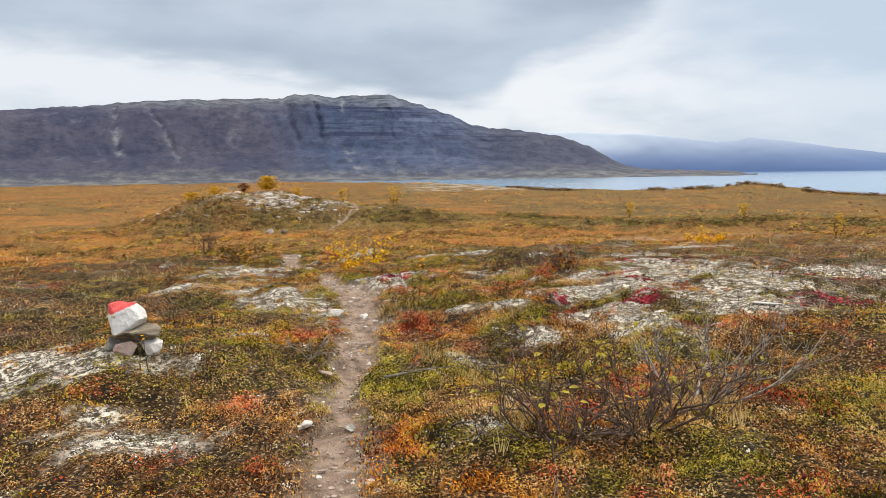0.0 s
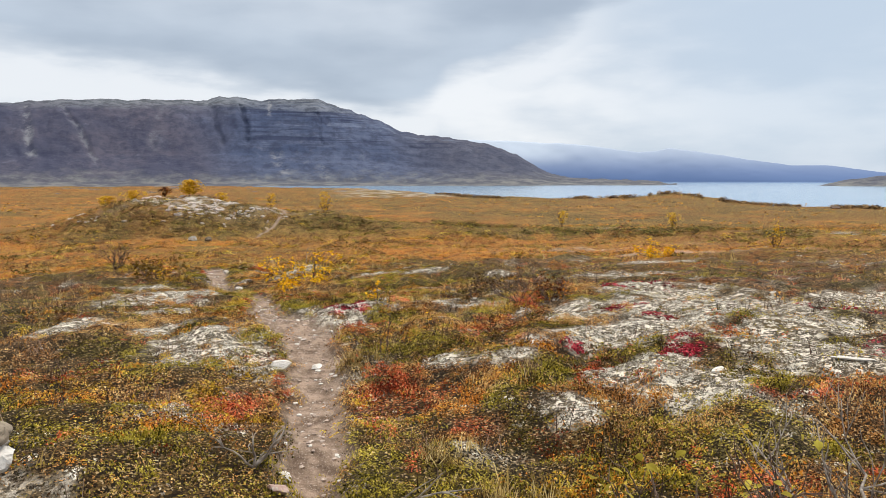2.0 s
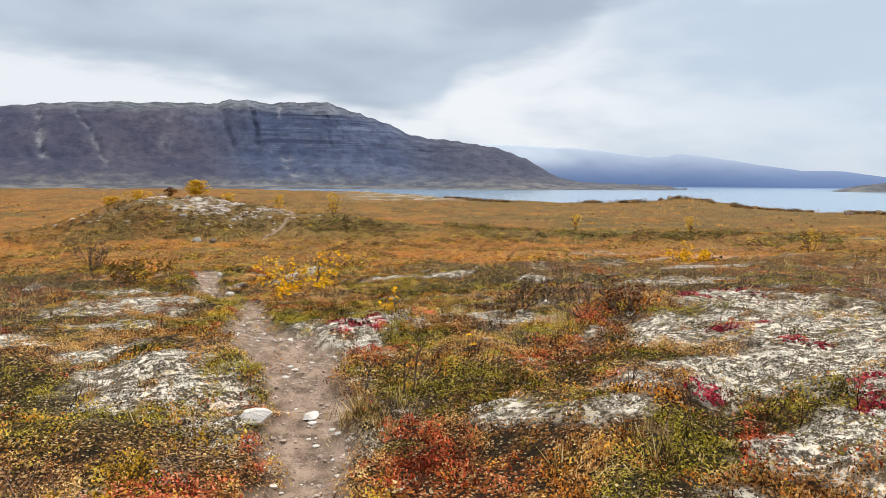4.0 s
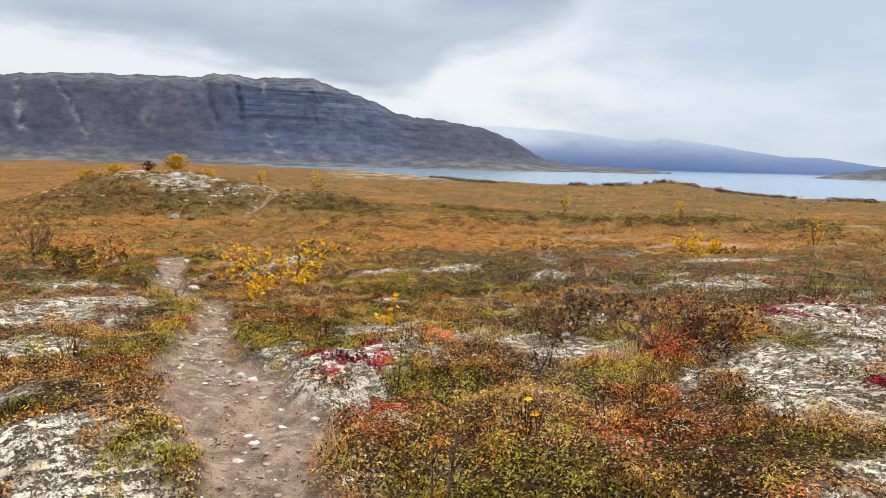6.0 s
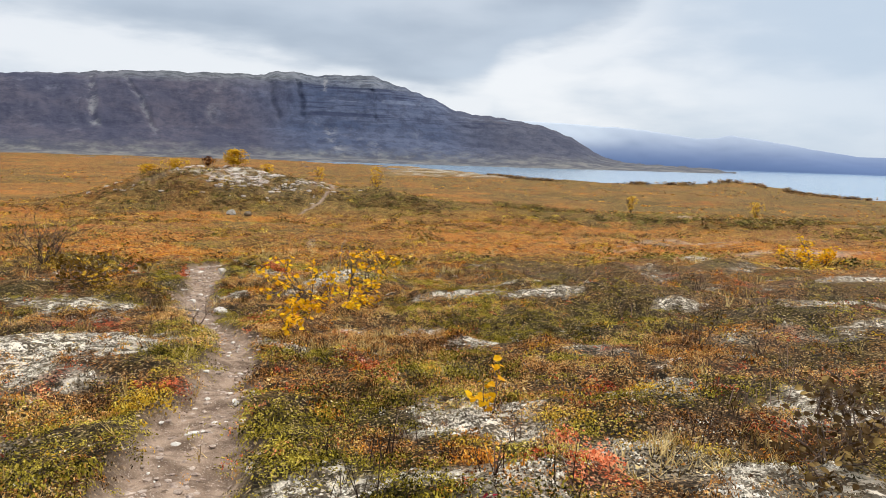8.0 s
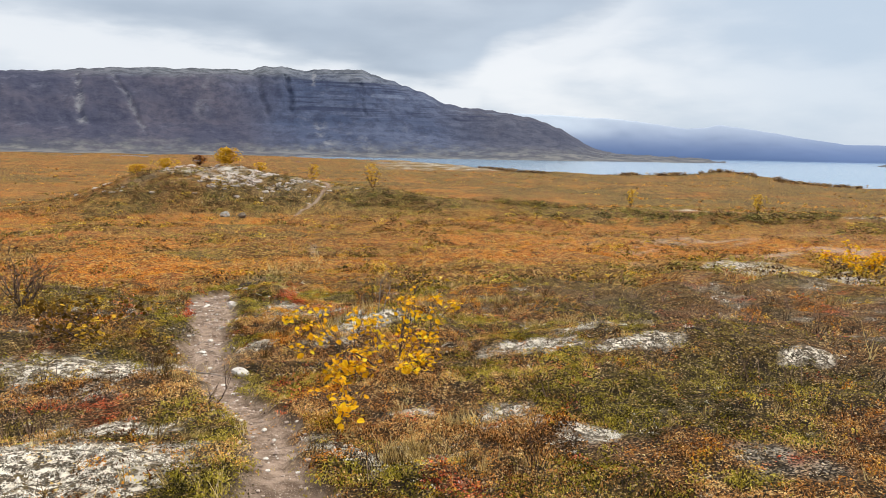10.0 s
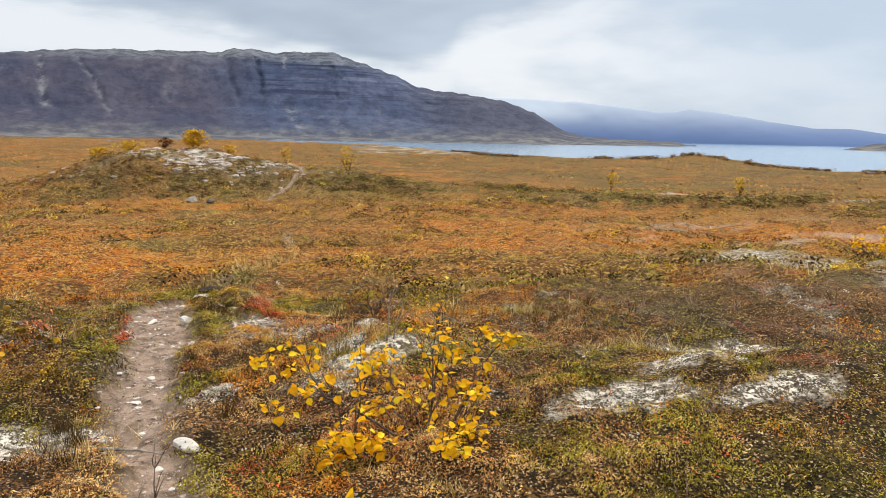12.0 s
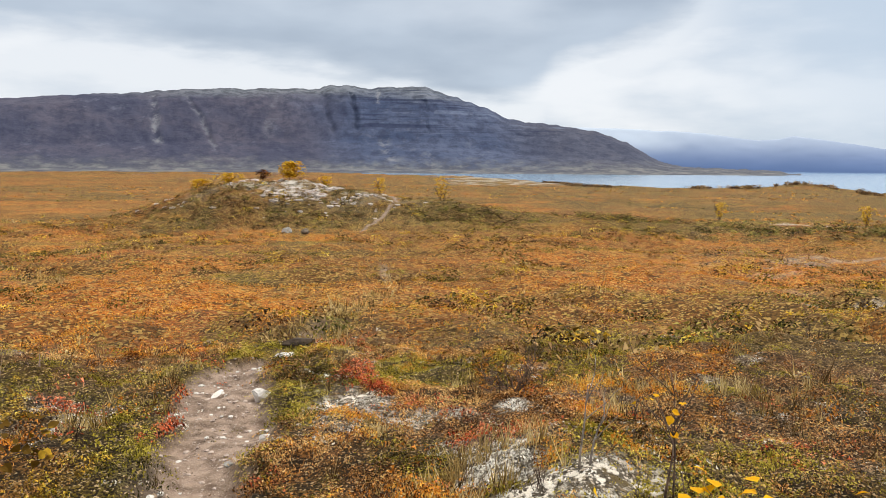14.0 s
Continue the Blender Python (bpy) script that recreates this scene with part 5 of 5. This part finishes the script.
tree("birch_tree", 33.1, 38.8, 1.9, 1.1, "amber", "thin yellow birch standing alone on the heath", 58, 90, 0.10, 0.15)
tree("birch_tree", 64.0, 92.0, 2.2, 2.4, "amber", "golden birch bush on the heath", 59, 90, 0.2, 0.1)
tree("birch_tree", 52.0, 103.0, 2.4, 1.8, "amber", "thin yellow birch on the heath", 60, 80, 0.2, 0.2)
tree("birch_tree", -46.0, 78.0, 2.2, 3.0, "amber", "low yellow birch on the heath", 61, 90, 0.2, 0.1)

# dark scrub band and far woods
n = 5500
aa = np.radians(gen.uniform(-22, 56, n))
rr = 110 + 760 * gen.uniform(0, 1, n) ** 1.3
patchy = fbm(np.sin(aa) * rr * 0.02, np.cos(aa) * rr * 0.02, 301)
ok = patchy > 0.45
templ = [sprig(rng, 14, 0.5, 0.4, 0.7, 0.7, 0.6) for _ in range(5)]
for key, lo, hi, nm, lb in (("thicket", 0.0, 0.35, "far_scrub", "dark green willow scrub on the far heath"), ("rust", 0.35, 0.95, "far_birch_scrub", "rust-coloured birch scrub on the far heath"), ("yellow", 0.95, 1.0, "far_willow_scrub", "yellow scrub dotted over the far heath")):
    u = gen.uniform(0, 1, n)
    s = ok & (u >= lo) & (u < hi)
    bulk(nm, lb, "scrub", MAT[key], templ, np.sin(aa[s]) * rr[s], np.cos(aa[s]) * rr[s], gen.uniform(0.3, 0.8, s.sum()) * (0.45 + rr[s] / 500), 310 + len(nm), 0.1)
n = 2600
aa = np.radians(gen.uniform(16.5, 60, n))
rr = np.interp(np.degrees(aa), (16, 20, 26, 36, 42, 48, 60), (1250, 960, 900, 880, 790, 720, 690)) - 70 * gen.uniform(0, 1, n)
dens = fbm(np.degrees(aa) * 0.6, aa * 0, 321)
ok = gen.uniform(0, 1, n) < sstep(dens, 0.3, 0.65)
bulk("far_birch_wood", "dark birch wood along the lake shore", "wood", MAT["dark_heather"], [sprig(rng, 16, 1.6, 1.3, 2.8, 1.5, 0.6) for _ in range(5)], np.sin(aa[ok]) * rr[ok], np.cos(aa[ok]) * rr[ok], gen.uniform(0.5, 1.2, ok.sum()), 331, 0.3)

# rock plates breaking through on the knoll and along the far bank
n = 5200
kx, ky = gen.normal(-2.0, 4.5, n), gen.normal(95, 3.6, n)
ok = (fbm(kx * 0.35, ky * 0.35, 341) > 0.50) & (trail_mask(kx, ky, 0.2) < 0.1)
bulk("rock_plates", "pale lichened rock plates showing on the knoll", "rock", MAT["knoll_rock"], [pebble(rng) for _ in range(6)], kx[ok], ky[ok], gen.uniform(0.06, 0.42, ok.sum()), 351, 0.06)

# willow thickets along the bank and dark heather on the knoll
n = 3000
aa = np.radians(gen.uniform(7, 58, n))
rr = 84 - 0.32 * np.clip(np.degrees(aa) - 12, 0, 60) + gen.normal(0, 4.2, n)
ok = fbm(np.sin(aa) * rr * 0.14, np.cos(aa) * rr * 0.14, 361) > 0.42
thick = [sprig(rng, 22, 0.16, 0.10, 0.55, 0.42, 0.5, True) for _ in range(6)]
half = ok & (gen.uniform(0, 1, n) < 0.68)
bulk("willow_thicket", "dark olive willow thicket along a low bank", "thicket", MAT["thicket"], thick, np.sin(aa[half]) * rr[half], np.cos(aa[half]) * rr[half], gen.uniform(0.45, 1.15, half.sum()), 371, 0.05)
half = ok & ~half
bulk("heather_thicket", "brown heather thicket along a low bank", "thicket", MAT["dark_heather"], thick, np.sin(aa[half]) * rr[half], np.cos(aa[half]) * rr[half], gen.uniform(0.5, 1.2, half.sum()), 372, 0.05)
n = 2600
kx, ky = gen.normal(-4.0, 9.0, n), gen.normal(88, 6.0, n)
free = trail_mask(kx, ky, 0.25) < 0.1
kx, ky = kx[free], ky[free]
half = gen.uniform(0, 1, len(kx)) < 0.6
bulk("knoll_heather", "dark brown heather on the knoll's flank", "heath", MAT["dark_heather"], thick, kx[half], ky[half], gen.uniform(0.3, 0.9, half.sum()), 373, 0.05)
bulk("knoll_crowberry", "dark crowberry on the knoll's flank", "heath", MAT["thicket"], thick, kx[~half], ky[~half], gen.uniform(0.3, 0.8, (~half).sum()), 374, 0.05)
# dark bushes dotted over the orange slope
n = 7500
yy = 25 + 70 * gen.uniform(0, 1, n) ** 1.2
xx = yy * np.tan(np.radians(gen.uniform(-22, 50, n)))
ok = fbm(xx * 0.2, yy * 0.2, 381) > 0.5
for key, lo, hi, nm, lb in (("thicket", 0, 0.34, "low_bush", "dark green low bushes on the slope"), ("dark_heather", 0.34, 0.80, "twiggy_bush", "brown heather bushes on the slope"), ("yellow", 0.80, 1.0, "yellow_bush", "yellow willow bushes on the slope")):
    u = (np.arange(n) * 0.618) % 1
    s = ok & (u >= lo) & (u < hi)
    bulk(nm, lb, "bush", MAT[key], [cushion(rng, 34, 0.075, 0.055, 0.24, 0.36) for _ in range(6)], xx[s], yy[s], gen.uniform(0.4, 1.3, s.sum()) * (0.7 + yy[s] / 120), 382, 0.03)

# pale dead leaves and flecks caught in the heath
n = 3500
yy = gen.uniform(3, 26, n)
xx = gen.uniform(-4.2, 7.5, n)
ok = (trail_mask(xx, yy, 0.03) < 0.2) & (gen.uniform(0, 1, n) < 0.25 + 0.75 * sstep(fbm(xx * 1.1, yy * 1.1, 391), 0.45, 0.6))
fleck = [sprig(rng, 5, 0.022, 0.013, 0.075, 0.05, 0.3, True) for _ in range(6)]
bulk("dead_leaves", "straw-coloured dry leaves caught in the heath", "leaves", MAT["straw"], fleck, xx[ok], yy[ok], gen.uniform(0.6, 1.3, ok.sum()), 392, -0.012)

# straw tufts at the trail
for x, y in ((-0.62, 19.95), (-0.75, 20.25), (0.42, 20.1)):
    tuft = holder("grass_tuft", x, y, at(x, y), "yellow dry grass tuft at the trail's edge", "grass", "grass tufts at the trail")
    tv, tf = blades(random.Random(int(y * 100)), 60, 0.16, 0.006, 0.11)
    mesh_part("grass", tv, tf.tolist(), MAT["straw"], tuft, "", False)


# ---- cabin by the lake ----
def box(a, b):
    v = [(x, y, z) for x in (a[0], b[0]) for y in (a[1], b[1]) for z in (a[2], b[2])]
    return v, [(0, 1, 3, 2), (4, 6, 7, 5), (0, 4, 5, 1), (2, 3, 7, 6), (0, 2, 6, 4), (1, 5, 7, 3)]


hut_x, hut_y = math.sin(radians(46.3)) * 520, math.cos(radians(46.3)) * 520
hut = holder("cabin", hut_x, hut_y, at(hut_x, hut_y) - 0.3, "small dark wooden cabin near the lake", "cabin")
hut.scale = (0.62, 0.62, 0.62)
hut.rotation_euler = (0, 0, radians(-30))
mesh_part("wall", *box((-3.5, -2.2, 0), (3.5, 2.2, 2.5)), MAT["bark"], hut, "", False)
roof_v = [(-3.9, -2.7, 2.4), (3.9, -2.7, 2.4), (3.9, 2.7, 2.4), (-3.9, 2.7, 2.4), (-3.9, 0, 4.1), (3.9, 0, 4.1)]
mesh_part("roof", roof_v, [(0, 1, 5, 4), (2, 3, 4, 5), (0, 4, 3), (1, 2, 5), (0, 3, 2, 1)], MAT["bark"], hut, "dark tarred roof", False)
mesh_part("window", *box((-1.6, -2.26, 1.0), (-0.6, -2.2, 1.8)), MAT["pale_stone"], hut, "pale window", False)
mesh_part("door", *box((0.8, -2.26, 0.1), (1.7, -2.2, 2.0)), MAT["grey_bark"], hut, "weathered door", False)
